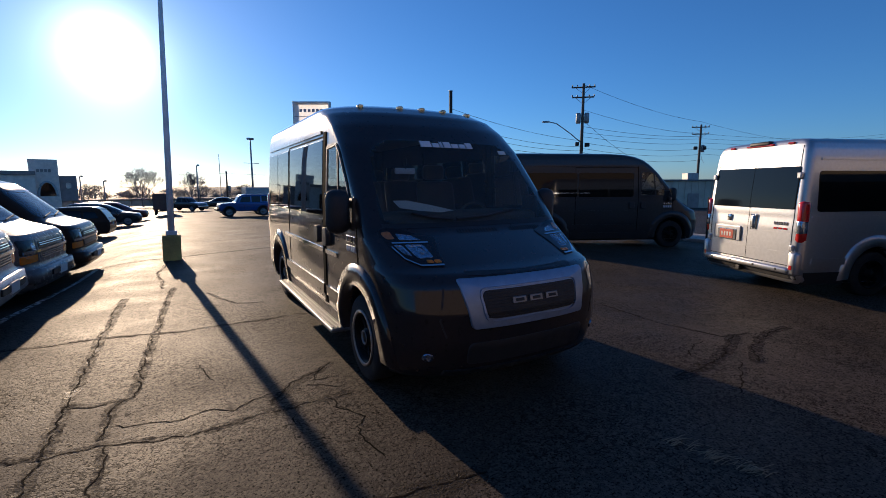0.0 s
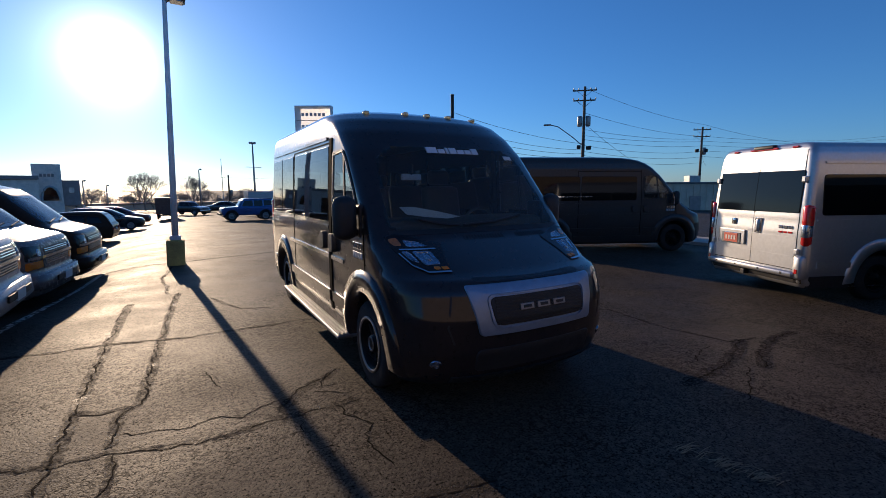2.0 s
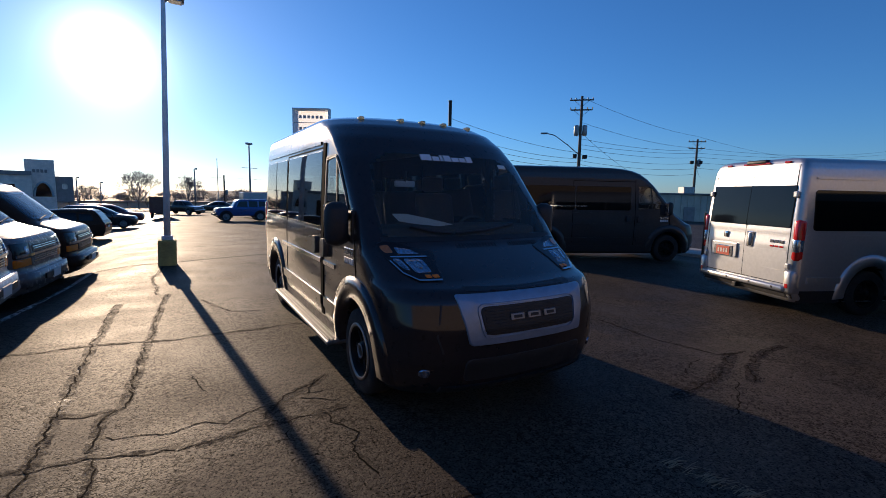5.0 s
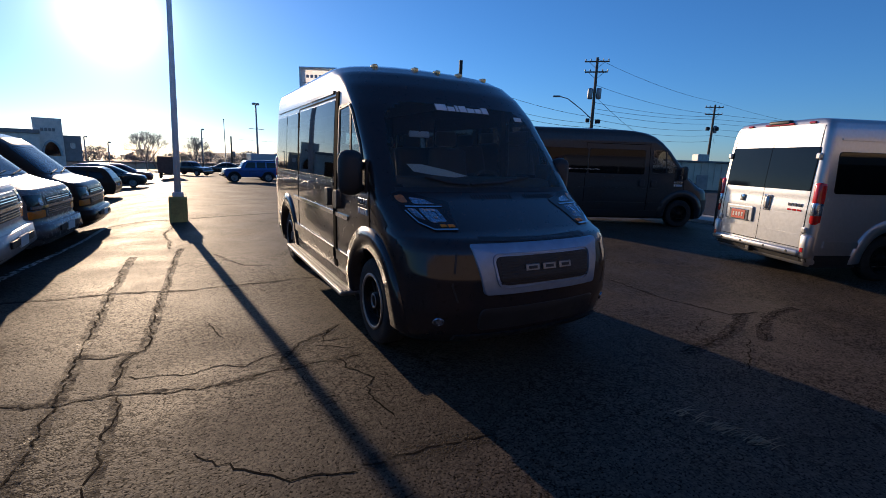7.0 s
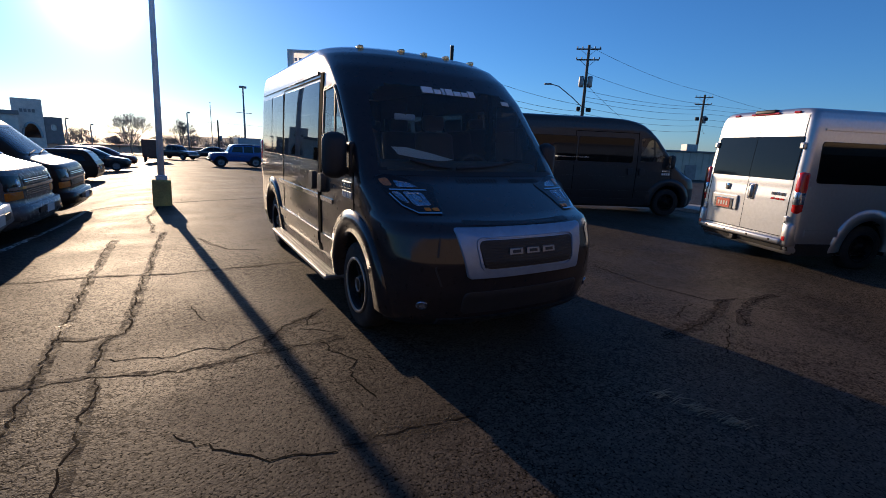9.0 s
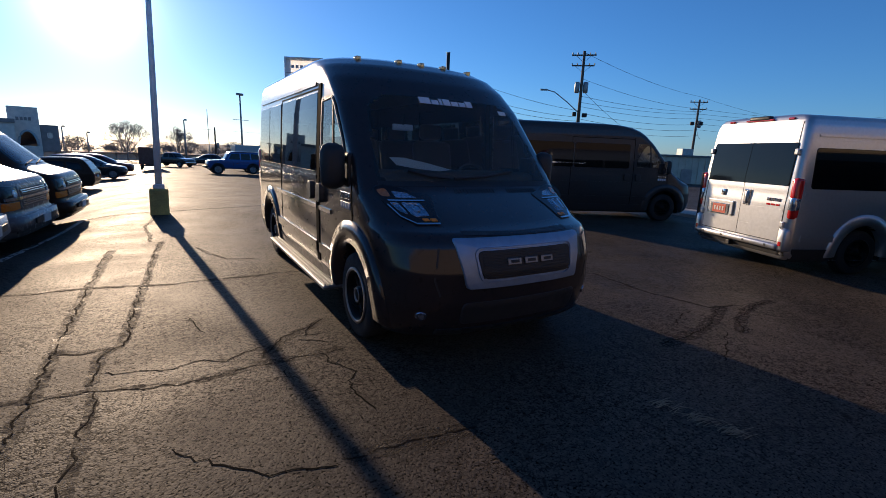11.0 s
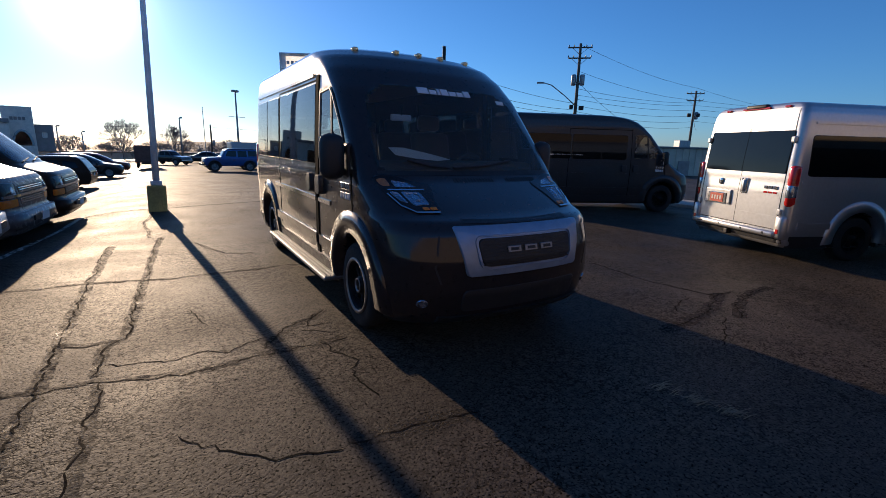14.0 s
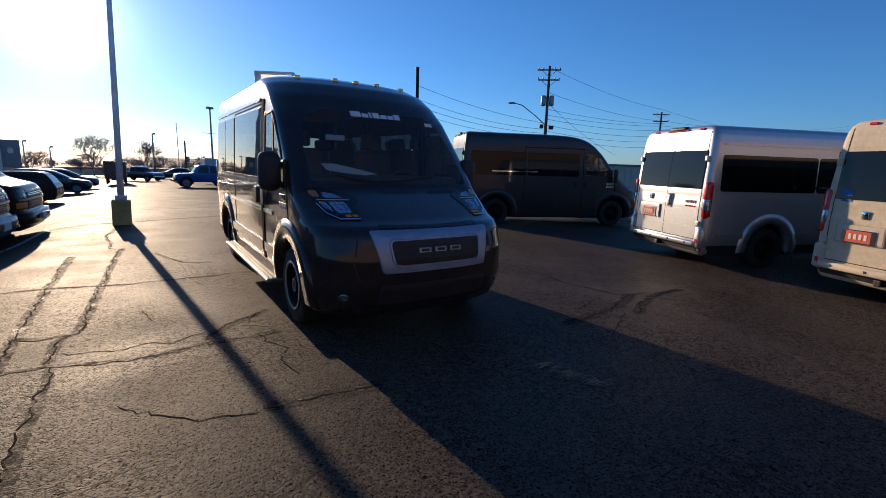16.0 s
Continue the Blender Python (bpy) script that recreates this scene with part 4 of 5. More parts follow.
def bonnet_van(m, paint, label, bars):
    v = thing("van", m, label, "van", "bonnet vans parked in a row")
    sh = BONNET
    wind = rounded([(-0.80, 1.34), (0.80, 1.34), (0.71, 1.84), (-0.71, 1.84)], 0.08)
    hole = rounded([(-0.77, 1.37), (0.77, 1.37), (0.68, 1.81), (-0.68, 1.81)], 0.08)
    part("body", sh.body(BONNET_LEVELS, [], [hole], [], [(0.98, 0.37), (4.4, 0.37)], 0.44), paint, v, smooth=True)
    part("underbody", boxes(((0, 2.8, 0.30), (1.4, 4.8, 0.14), 0.03)), PLASTIC, v)
    part("windshield", patch(wind, sh.front, 0.004, 0.006), CLEAR, v, smooth=True)
    part("windshield_border", frame_patch(wind, sh.front, 0.05, 0.009, 0.008), TINT, v)
    for s in (1, -1):
        fn = sh.side(s)
        for o in ([(1.20, 1.32), (1.52, 1.82), (2.62, 1.82), (2.62, 1.30)], [(2.8, 1.30), (2.8, 1.82), (4.0, 1.82), (4.0, 1.30)], [(4.1, 1.30), (4.1, 1.82), (5.3, 1.80), (5.3, 1.30)]):
            part("side_window", patch(rounded(o, 0.05), fn, 0.006, 0.014), TINT, v, smooth=True)
        part("waist_moulding", strip([(1.4, 0.78), (5.5, 0.78)], fn, 0.06, 0.014, 0.02), PLASTIC, v)
        for pts in ([(1.55, 0.5), (1.55, 1.25)], [(2.70, 0.5), (2.70, 1.9)]):
            part("shut_line", strip(pts, fn, 0.014, 0.003, 0.01), PLASTIC, v)
        part("door_handle", patch(rounded(rectangle(2.5, 2.64, 1.12, 1.17), 0.02), fn, 0.03, 0.04), CHROME, v)
        for y in (0.98, 4.4):
            part("wheel_arch", arch(fn, y, 0.37, 0.41, 0.47, 0.02), paint, v, smooth=True)
            part("wheel_liner", liner(y, 0.37, 0.45, s * 0.5, s * 0.97), PLASTIC, v)
            wheel(v, s * 0.86, y, 0.37, 0.24, ALU, s, 5, 0.21)
        lamp_box = part("headlamp", patch(rounded([(s * 0.57, 0.86), (s * 0.95, 0.86), (s * 0.95, 1.085), (s * 0.57, 1.075)], 0.03), sh.front, 0.012, 0.03), LENS_DARK, v, smooth=True)
        part("lens", patch([(s * (0.68 + 0.06 * math.cos(q)), 0.965 + 0.06 * math.sin(q)) for q in np.linspace(0, 2 * math.pi, 16, endpoint=False)], sh.front, 0.018, 0.02), REFLECTOR, lamp_box, smooth=True)
        part("indicator", patch(rounded([(s * 0.58, 0.74), (s * 0.95, 0.73), (s * 0.95, 0.845), (s * 0.58, 0.845)], 0.02), sh.front, 0.014, 0.03), AMBER, v, "amber indicator lens")
        part("indicator", patch(rounded(rectangle(0.30, 0.44, 0.75, 0.83), 0.015), fn, 0.010, 0.02), AMBER, v, "amber side marker lens")
        b = sh.half(1.28, 1.35)
        mir = new("mirror"); mir.parent = v
        part("mirror_head", box(bmesh.new(), (s * (b + 0.17), 1.25, 1.42), (0.22, 0.12, 0.26), 0.05), PLASTIC, mir, smooth=True)
        part("mirror_arm", tube(bmesh.new(), [(s * (b - 0.03), 1.28, 1.32), (s * (b + 0.12), 1.25, 1.34)], 0.03, 8), PLASTIC, mir)
    part("grille_surround", patch(rounded(rectangle(-0.56, 0.56, 0.72, 1.07), 0.04), sh.front, 0.014, 0.03), paint, v, smooth=True)
    part("grille", patch(rounded(rectangle(-0.51, 0.51, 0.76, 1.03), 0.03), sh.front, 0.018, 0.02), PLASTIC, v)
    for z in (0.785, 0.815, 0.845, 0.945, 0.975, 1.005):
        part("grille_slat", strip([(-0.50, z), (0.50, z)], sh.front, 0.009, 0.026, 0.02), bars, v)
    for x in (-0.36, -0.18, 0.0, 0.18, 0.36):
        part("grille_post", strip([(x, 0.77), (x, 1.02)], sh.front, 0.010, 0.024, 0.02), bars, v)
    part("grille_bar", strip([(-0.92, 0.895), (0.92, 0.895)], sh.front, 0.04, 0.03, 0.03), CHROME, v, "chrome grille bar")
    part("bumper", strip([(-0.97, 0.54), (0, 0.54), (0.97, 0.54)], sh.front, 0.20, 0.06, 0.10), paint, v, smooth=True)
    part("bumper_intake", patch(rounded(rectangle(-0.45, 0.45, 0.50, 0.58), 0.02), sh.front, 0.066, 0.02), PLASTIC, v)
    part("chin", strip([(-0.85, 0.38), (0.85, 0.38)], sh.front, 0.10, 0.02, 0.04), PLASTIC, v)
    part("number_plate", patch(rectangle(-0.16, 0.16, 0.47, 0.60), sh.front, 0.072, 0.02), PAPER, v)
    part("dashboard", box(bmesh.new(), (0, 1.22, 1.20), (1.6, 0.4, 0.2), 0.06), CABIN, v)
    part("cabin_floor", box(bmesh.new(), (0, 3.3, 0.55), (1.7, 4.2, 0.05)), CABIN, v)
    for s in (1, -1):
        part("seat", box(bmesh.new(), (s * 0.45, 2.5, 1.22), (0.5, 0.18, 0.75), 0.07), SEAT, v, smooth=True)
    for x in (-0.35, 0.25):
        a, b = sh.front(x - 0.2, 1.34, 0.02), sh.front(x + 0.3, 1.39, 0.015)
        part("wiper", tube(bmesh.new(), [a, b], 0.012, 6), PLASTIC, v)
    return v


bonnet_van(heading(-4.05, 4.50, 1, z=-0.06), WHITE, "white full-size van with chrome grille in the row", CHROME)
bonnet_van(heading(-4.05, 6.98, -5, z=-0.22), MID_GREY, "silver-grey full-size van with amber indicators and chrome grille bar", CHROME)
bonnet_van(heading(-3.88, 9.36, -3, z=-0.27), DARK_BROWN, "dark brown full-size van with chrome-framed grille", CHROME)


# ---- cars farther off ----
SUV = Shell([(0.26, 0.12, 0.4, 0.86, 4.75), (0.5, 0.0, 0.45, 0.93, 4.88), (0.75, 0.02, 0.5, 0.95, 4.9), (0.90, 0.16, 0.6, 0.95, 4.88), (0.99, 0.65, 0.7, 0.93, 4.86), (1.07, 1.15, 0.7, 0.90, 4.80),
             (1.40, 1.75, 0.7, 0.82, 4.62), (1.60, 2.15, 0.7, 0.73, 4.45), (1.70, 2.5, 0.8, 0.55, 4.25), (1.73, 2.9, 0.8, 0.30, 4.0)], 3.0, 3.0)
SALOON = Shell([(0.22, 0.12, 0.4, 0.82, 4.6), (0.45, 0.0, 0.5, 0.90, 4.72), (0.68, 0.03, 0.55, 0.91, 4.74), (0.80, 0.25, 0.6, 0.90, 4.70), (0.88, 0.8, 0.7, 0.88, 4.55), (0.95, 1.25, 0.7, 0.84, 4.2),
                (1.25, 1.85, 0.6, 0.73, 3.7), (1.38, 2.15, 0.6, 0.60, 3.4), (1.43, 2.5, 0.6, 0.35, 3.1)], 2.8, 2.8)
BOXY = Shell([(0.45, 0.15, 0.2, 0.80, 4.2), (0.55, 0.02, 0.22, 0.86, 4.3), (0.80, 0.0, 0.22, 0.88, 4.32), (1.05, 0.05, 0.22, 0.88, 4.32), (1.12, 0.25, 0.3, 0.86, 4.31), (1.16, 1.15, 0.3, 0.84, 4.30),
              (1.20, 1.32, 0.3, 0.82, 4.30), (1.70, 1.62, 0.3, 0.76, 4.22), (1.80, 1.75, 0.3, 0.70, 4.15), (1.84, 2.0, 0.3, 0.5, 4.0)], 5.0, 5.0)


def car(name, m, sh, paint, label, category, side_windows, wind, rear_win, wheels_y, wr, arch_mat=None, extra=None):
    v = thing(name, m, label, category, "cars across the lot")
    zs = sh.r[:, 0]
    levels = sorted(set(round(float(z), 3) for z in np.concatenate([np.linspace(zs[0], zs[-1], 34), zs])))
    part("body", sh.body(levels, [], [], [], [(y, wr) for y in wheels_y], wr * 1.18), paint, v, smooth=True)
    part("underbody", boxes(((0, sh.r[1, 4] / 2, zs[0] + 0.05), (1.3, sh.r[1, 4] - 0.7, 0.12), 0.03)), PLASTIC, v)
    part("windshield", patch(rounded(wind, 0.06), sh.front, 0.006, 0.012), TINT, v, smooth=True)
    part("rear_window", patch(rounded(rear_win, 0.06), sh.back, 0.006, 0.014), TINT, v, smooth=True)
    w = sh.at(0.7)[2]
    for s in (1, -1):
        fn = sh.side(s)
        for o in side_windows:
            part("side_window", patch(rounded(o, 0.05), fn, 0.006, 0.014), TINT, v, smooth=True)
        for y in wheels_y:
            part("wheel_arch", arch(fn, y, wr, wr * 1.12, wr * 1.3, 0.05 if arch_mat else 0.015), arch_mat or paint, v, smooth=True)
            part("wheel_liner", liner(y, wr, wr * 1.2, s * 0.45, s * (w - 0.02)), PLASTIC, v)
            wheel(v, s * (w - 0.12), y, wr, 0.21, ALU, s, 5, wr * 0.62)
        part("shut_line", strip([(sh.r[1, 4] * 0.45, zs[0] + 0.2), (sh.r[1, 4] * 0.45, 0.95)], fn, 0.014, 0.003, 0.01), PLASTIC, v)
        part("door_handle", patch(rounded(rectangle(sh.r[1, 4] * 0.5, sh.r[1, 4] * 0.5 + 0.16, 0.86, 0.90), 0.015), fn, 0.025, 0.03), CHROME, v)
        part("headlamp", patch(rounded([(s * 0.45, 0.62), (s * 0.78, 0.64), (s * 0.80, 0.76), (s * 0.47, 0.74)], 0.03), sh.front, 0.012, 0.03), CLEAR_LENS, v, smooth=True)
        part("tail_lamp", patch(rounded([(s * 0.60, 0.72), (s * 0.82, 0.72), (s * 0.82, 0.92), (s * 0.60, 0.92)], 0.03), sh.back, 0.012, 0.03), RED_LENS, v, smooth=True)
        b = sh.half(sh.r[-4, 1], 1.0)
        part("mirror", box(bmesh.new(), (s * (b + 0.12), sh.r[-4, 1] - 0.15, 1.04), (0.2, 0.1, 0.14), 0.04), paint, v, smooth=True)
    part("grille", patch(rounded(rectangle(-0.40, 0.40, 0.58, 0.74), 0.03), sh.front, 0.012, 0.02), PLASTIC, v)
    part("bumper_intake", patch(rounded(rectangle(-0.5, 0.5, 0.36, 0.46), 0.03), sh.front, 0.01, 0.02), PLASTIC, v)
    part("rear_plate", patch(rectangle(-0.16, 0.16, 0.70, 0.82), sh.back, 0.014, 0.02), PAPER, v)
    if extra:
        extra(v)
    return v


def on_ground(x, y, degrees):
    return heading(x, y, degrees, z=ground_z(x, y))


SUV_SIDE = ([(1.78, 1.10), (2.28, 1.52), (2.75, 1.54), (2.75, 1.08)], [(2.83, 1.08), (2.83, 1.54), (3.65, 1.52), (3.70, 1.08)], [(3.78, 1.10), (3.76, 1.50), (4.28, 1.44), (4.42, 1.12)])
SUV_WIND, SUV_REAR = [(-0.72, 1.12), (0.72, 1.12), (0.62, 1.52), (-0.62, 1.52)], [(-0.70, 1.12), (0.70, 1.12), (0.60, 1.52), (-0.60, 1.52)]
SAL_SIDE = ([(1.85, 0.96), (2.25, 1.28), (2.70, 1.30), (2.70, 0.95)], [(2.78, 0.95), (2.78, 1.30), (3.25, 1.26), (3.62, 0.97)])
SAL_WIND, SAL_REAR = [(-0.68, 0.97), (0.68, 0.97), (0.58, 1.28), (-0.58, 1.28)], [(-0.66, 0.98), (0.66, 0.98), (0.56, 1.25), (-0.56, 1.25)]


def suv(x, y, a, paint, label, size=1.0):
    return car("suv", on_ground(x, y, a) @ Matrix.Scale(size, 4), SUV, paint, label, "car", SUV_SIDE, SUV_WIND, SUV_REAR, (0.92, 3.82), 0.36)


def saloon(x, y, a, paint, label, size=1.0):
    return car("saloon_car", on_ground(x, y, a) @ Matrix.Scale(size, 4), SALOON, paint, label, "car", SAL_SIDE, SAL_WIND, SAL_REAR, (0.90, 3.70), 0.32)


suv(-8.75, 22.2, 176, DARK_BROWN, "dark brown sport utility car, its tail towards the aisle", 0.78)
suv(-4.45, 31.0, 2, BLACK_CAR, "black sport utility car facing the aisle", 0.78)
suv(-4.5, 38.0, 2, RED_CAR, "dark red sport utility car in the row", 0.8)
saloon(-6.0, 45.0, 5, SILVER, "silver saloon car near the far end of the row")
BED = Shell([(0.42, 0.15, 0.3, 0.86, 5.55), (0.6, 0.0, 0.35, 0.94, 5.62), (0.85, 0.0, 0.35, 0.97, 5.62), (1.00, 0.08, 0.4, 0.97, 5.62), (1.10, 0.5, 0.5, 0.95, 5.60), (1.16, 0.9, 0.5, 0.93, 5.58)], 4.0, 4.0)
CAB = Shell([(1.10, 1.25, 0.5, 0.90, 3.55), (1.20, 1.45, 0.5, 0.88, 3.52), (1.65, 1.95, 0.5, 0.78, 3.40), (1.80, 2.15, 0.5, 0.68, 3.3), (1.85, 2.4, 0.5, 0.45, 3.15)], 3.5, 3.5)


def pickup_truck(m, paint, label):
    v = thing("pickup_truck", m, label, "truck", "cars across the lot")
    part("body", BED.body([0.42, 0.5, 0.6, 0.7, 0.78, 0.85, 0.92, 1.0, 1.05, 1.10, 1.13, 1.16], wells=[(0.95, 0.40), (4.5, 0.40)], well_r=0.47), paint, v, smooth=True)
    part("cab", CAB.body([float(z) for z in np.linspace(1.10, 1.85, 16)]), paint, v, smooth=True)
    part("windshield", patch(rounded([(-0.74, 1.23), (0.74, 1.23), (0.64, 1.66), (-0.64, 1.66)], 0.05), CAB.front, 0.006, 0.012), TINT, v, smooth=True)
    # the bed is closed; a black plate on top imitates its shaded inside
    part("bed_shade_plate", box(bmesh.new(), (0, 4.55, 1.165), (1.5, 1.8, 0.012), 0.004), GAP, v, "flat near-black plate for the shade in the load bed")
    part("underbody", boxes(((0, 2.8, 0.45), (1.3, 4.6, 0.14), 0.03)), PLASTIC, v)
    part("bumper", box(bmesh.new(), (0, 0.0, 0.62), (1.8, 0.16, 0.2), 0.05), CHROME, v, smooth=True)
    part("rear_bumper", box(bmesh.new(), (0, 5.68, 0.58), (1.8, 0.14, 0.18), 0.05), CHROME, v, smooth=True)
    for s in (1, -1):
        for o in ([(1.75, 1.22), (2.1, 1.66), (2.5, 1.68), (2.5, 1.2)], [(2.58, 1.2), (2.58, 1.68), (3.2, 1.66), (3.28, 1.22)]):
            part("side_window", patch(rounded(o, 0.05), CAB.side(s), 0.006, 0.014), TINT, v, smooth=True)
        for y in (0.95, 4.5):
            part("wheel_arch", arch(BED.side(s), y, 0.40, 0.44, 0.52, 0.02), paint, v, smooth=True)
            wheel(v, s * 0.85, y, 0.40, 0.24, ALU, s, 5, 0.24)
        part("headlamp", patch(rounded([(s * 0.6, 0.78), (s * 0.9, 0.78), (s * 0.9, 0.96), (s * 0.6, 0.96)], 0.02), BED.front, 0.01, 0.02), CLEAR_LENS, v)
        part("tail_lamp", patch(rounded([(s * 0.78, 0.75), (s * 0.93, 0.75), (s * 0.93, 1.05), (s * 0.78, 1.05)], 0.02), BED.back, 0.01, 0.02), RED_LENS, v)
    return v


pickup_truck(on_ground(-0.4, 50.5, -42) @ Matrix.Scale(0.78, 4), BLACK_CAR, "dark pickup truck parked across the far aisle")
saloon(4.0, 58.0, 170, RED_CAR, "dark red saloon car in the far row")
saloon(-0.5, 63.0, 175, BLACK_CAR, "black saloon car in the far row")
saloon(9.5, 62.0, 172, GREY_PAINT, "grey saloon car in the far row")



def off_road_extra(v):
    w = part("spare_wheel", lathe(bmesh.new(), [(0.001, -0.1), (0.33, -0.1), (0.37, -0.05), (0.37, 0.08), (0.33, 0.11), (0.001, 0.11)], (0, 0, 0), 28), RUBBER, v, smooth=True)
    w.matrix_basis = pose(0.1, 4.42, 1.0, 0, 0, 90)
    for s in (1, -1):
        part("roof_rail", tube(bmesh.new(), [(s * 0.70, 1.85, 1.80), (s * 0.70, 4.1, 1.80)], 0.03, 6), PLASTIC, v)
    part("front_bumper", box(bmesh.new(), (0, -0.06, 0.58), (1.7, 0.18, 0.18), 0.04), PLASTIC, v)


car("off_road_car", on_ground(-0.1, 33.6, 184) @ Matrix.Scale(0.86, 4), BOXY, BLUE_CAR, "blue boxy off-road car with black arches", "car",
    ([(1.60, 1.22), (1.82, 1.66), (2.45, 1.68), (2.45, 1.20)], [(2.55, 1.20), (2.55, 1.68), (3.25, 1.68), (3.25, 1.20)], [(3.35, 1.22), (3.35, 1.68), (4.05, 1.66), (4.10, 1.24)]),
    [(-0.70, 1.24), (0.70, 1.24), (0.66, 1.64), (-0.66, 1.64)], [(-0.6, 1.24), (0.6, 1.24), (0.56, 1.64), (-0.56, 1.64)], (0.78, 3.45), 0.40, PLASTIC, off_road_extra)


def box_truck(m):
    v = thing("box_truck", m, "brown box truck standing with its rear to the lot", "truck")
    part("cargo_box", box(bmesh.new(), (0, 2.6, 1.75), (2.2, 3.6, 2.1), 0.04), RUSTY_BROWN, v, "brown cargo box")
    part("rear_door", box(bmesh.new(), (0, 4.41, 1.75), (1.9, 0.03, 1.8), 0.01), RUSTY_BROWN, v)
    part("cab", box(bmesh.new(), (0, 0.0, 1.35), (2.0, 1.5, 1.5), 0.18), BLACK_CAR, v, smooth=True)
    part("windshield", box(bmesh.new(), (0, -0.76, 1.65), (1.7, 0.02, 0.6), 0.008), TINT, v)
    part("chassis", box(bmesh.new(), (0, 2.0, 0.60), (0.9, 5.0, 0.18), 0.02), PLASTIC, v)
    for s in (1, -1):
        for y in (0.1, 3.4):
            wheel(v, s * 0.9, y, 0.42, 0.24, GALV, s, 0, 0.24)
        part("tail_lamp", box(bmesh.new(), (s * 0.9, 4.42, 0.72), (0.2, 0.04, 0.1), 0.01), RED_LENS, v)
    part("rear_bumper", box(bmesh.new(), (0, 4.45, 0.55), (2.0, 0.1, 0.12), 0.02), PLASTIC, v)


box_truck(pose(-3.65, 44.8, ground_z(-3.6, 42), 0, 0, 180) @ Matrix.Scale(0.66, 4))
tr = thing("trailer", pose(6.0, 44.0, ground_z(6.0, 44), 0, 0, 4), "pale grey enclosed trailer behind the off-road car", "trailer")
part("trailer_body", box(bmesh.new(), (0, 0, 1.45), (6.4, 2.2, 1.9), 0.06), WHITE, tr)
part("trailer_frame", box(bmesh.new(), (0, 0, 0.45), (6.6, 1.6, 0.12), 0.02), PLASTIC, tr)
for s in (1, -1):
    for x in (-0.4, 0.45):
        w = wheel(tr, 0, 0, 0.36, 0.2, GALV, 1, 0, 0.2)
        w.matrix_basis = pose(x, s * 1.0, 0.36, 0, 0, s * 90)
part("drawbar", tube(bmesh.new(), [(3.2, 0, 0.45), (4.2, 0, 0.45)], 0.05, 6), GALV, tr)


# ---- lamp posts ----
def lamp_post(x, y, height, label, base=True, heads=1, r=0.068, turn=0.0, bar=False, lean=0.0):
    v = thing("lamp_post", pose(x, y, ground_z(x, y), 0, lean, turn), label, "lamp post", "lamp posts of the lot")
    b = 0.0
    if base:
        b = 0.56
        part("footing", box(bmesh.new(), (0, 0, b / 2 - 0.03), (0.36, 0.36, b + 0.06), 0.03), CONCRETE, v, "yellow-stained concrete footing")
        part("base_plate", box(bmesh.new(), (0, 0, b + 0.05), (0.22, 0.22, 0.10), 0.02), POLE_PAINT, v)
    part("pole", tube(bmesh.new(), [(0, 0, b), (0, 0, height * 0.5), (0, 0, height)], [r, r * 0.85, r * 0.62], 12), POLE_PAINT if base else GALV, v, smooth=True)
    for k in range(heads):
        s = 1 if k == 0 else -1
        reach, long = (0.10, 0.34) if base else (0.10, 0.36)
        part("lamp_arm", tube(bmesh.new(), [(0, 0, height - 0.1), (s * reach, 0, height + 0.02)], 0.03, 8), GALV, v)
        h = part("lamp_head", box(bmesh.new(), (s * (reach + long * 0.36), 0, height + 0.04), (long, 0.36, 0.14 if base else 0.24), 0.05), GALV, v, smooth=True)
        part("lens", box(bmesh.new(), (s * (reach + long * 0.36), 0, height - 0.035 if base else height - 0.085), (long * 0.7, 0.26, 0.02), 0.006), CLEAR_LENS, h)
    if bar:
        part("crossbar", tube(bmesh.new(), [(-1.1, 0, height * 0.66), (1.1, 0, height * 0.66)], 0.03, 6), GALV, v)
    return v


lamp_post(-2.52, 9.25, 5.7, "tall white steel lamp post on a yellowed concrete footing", lean=1.8)
lamp_post(5.56, 58.9, 8.6, "grey steel lamp post with two heads and a crossbar", False, 2, 0.13, 30, True)
lamp_post(0.06, 79.0, 6.4, "slim grey lamp post at the far side", False, 1, 0.13)
lamp_post(-15.9, 87.7, 5.2, "slim grey lamp post by the showroom", False, 1, 0.12)
lamp_post(-12.7, 85.7, 4.4, "slim grey lamp post by the showroom", False, 1, 0.12)
fp_ = thing("flagpole", pose(3.2, 77.5, ground_z(3.2, 77.5)), "bare thin grey flagpole beyond the lot", "flagpole")
part("pole", tube(bmesh.new(), [(0, 0, 0), (0, 0, 8.0)], [0.07, 0.04], 8), GALV, fp_)
part("ball", lathe(bmesh.new(), [(0.001, -0.08), (0.07, -0.04), (0.08, 0), (0.07, 0.04), (0.001, 0.08)], (0, 0, 8.05), 12), GALV, fp_)
dp = thing("steel_pole", pose(19.56, 34.0, ground_z(19.56, 34)), "dark thick steel pole beyond the parked vans", "pole")
part("pole", tube(bmesh.new(), [(0, 0, 0), (0, 0, 10.9)], 0.15, 12), WIRE, dp)
part("cap", tube(bmesh.new(), [(0, 0, 10.9), (0, 0, 10.96)], 0.17, 12), GALV, dp)

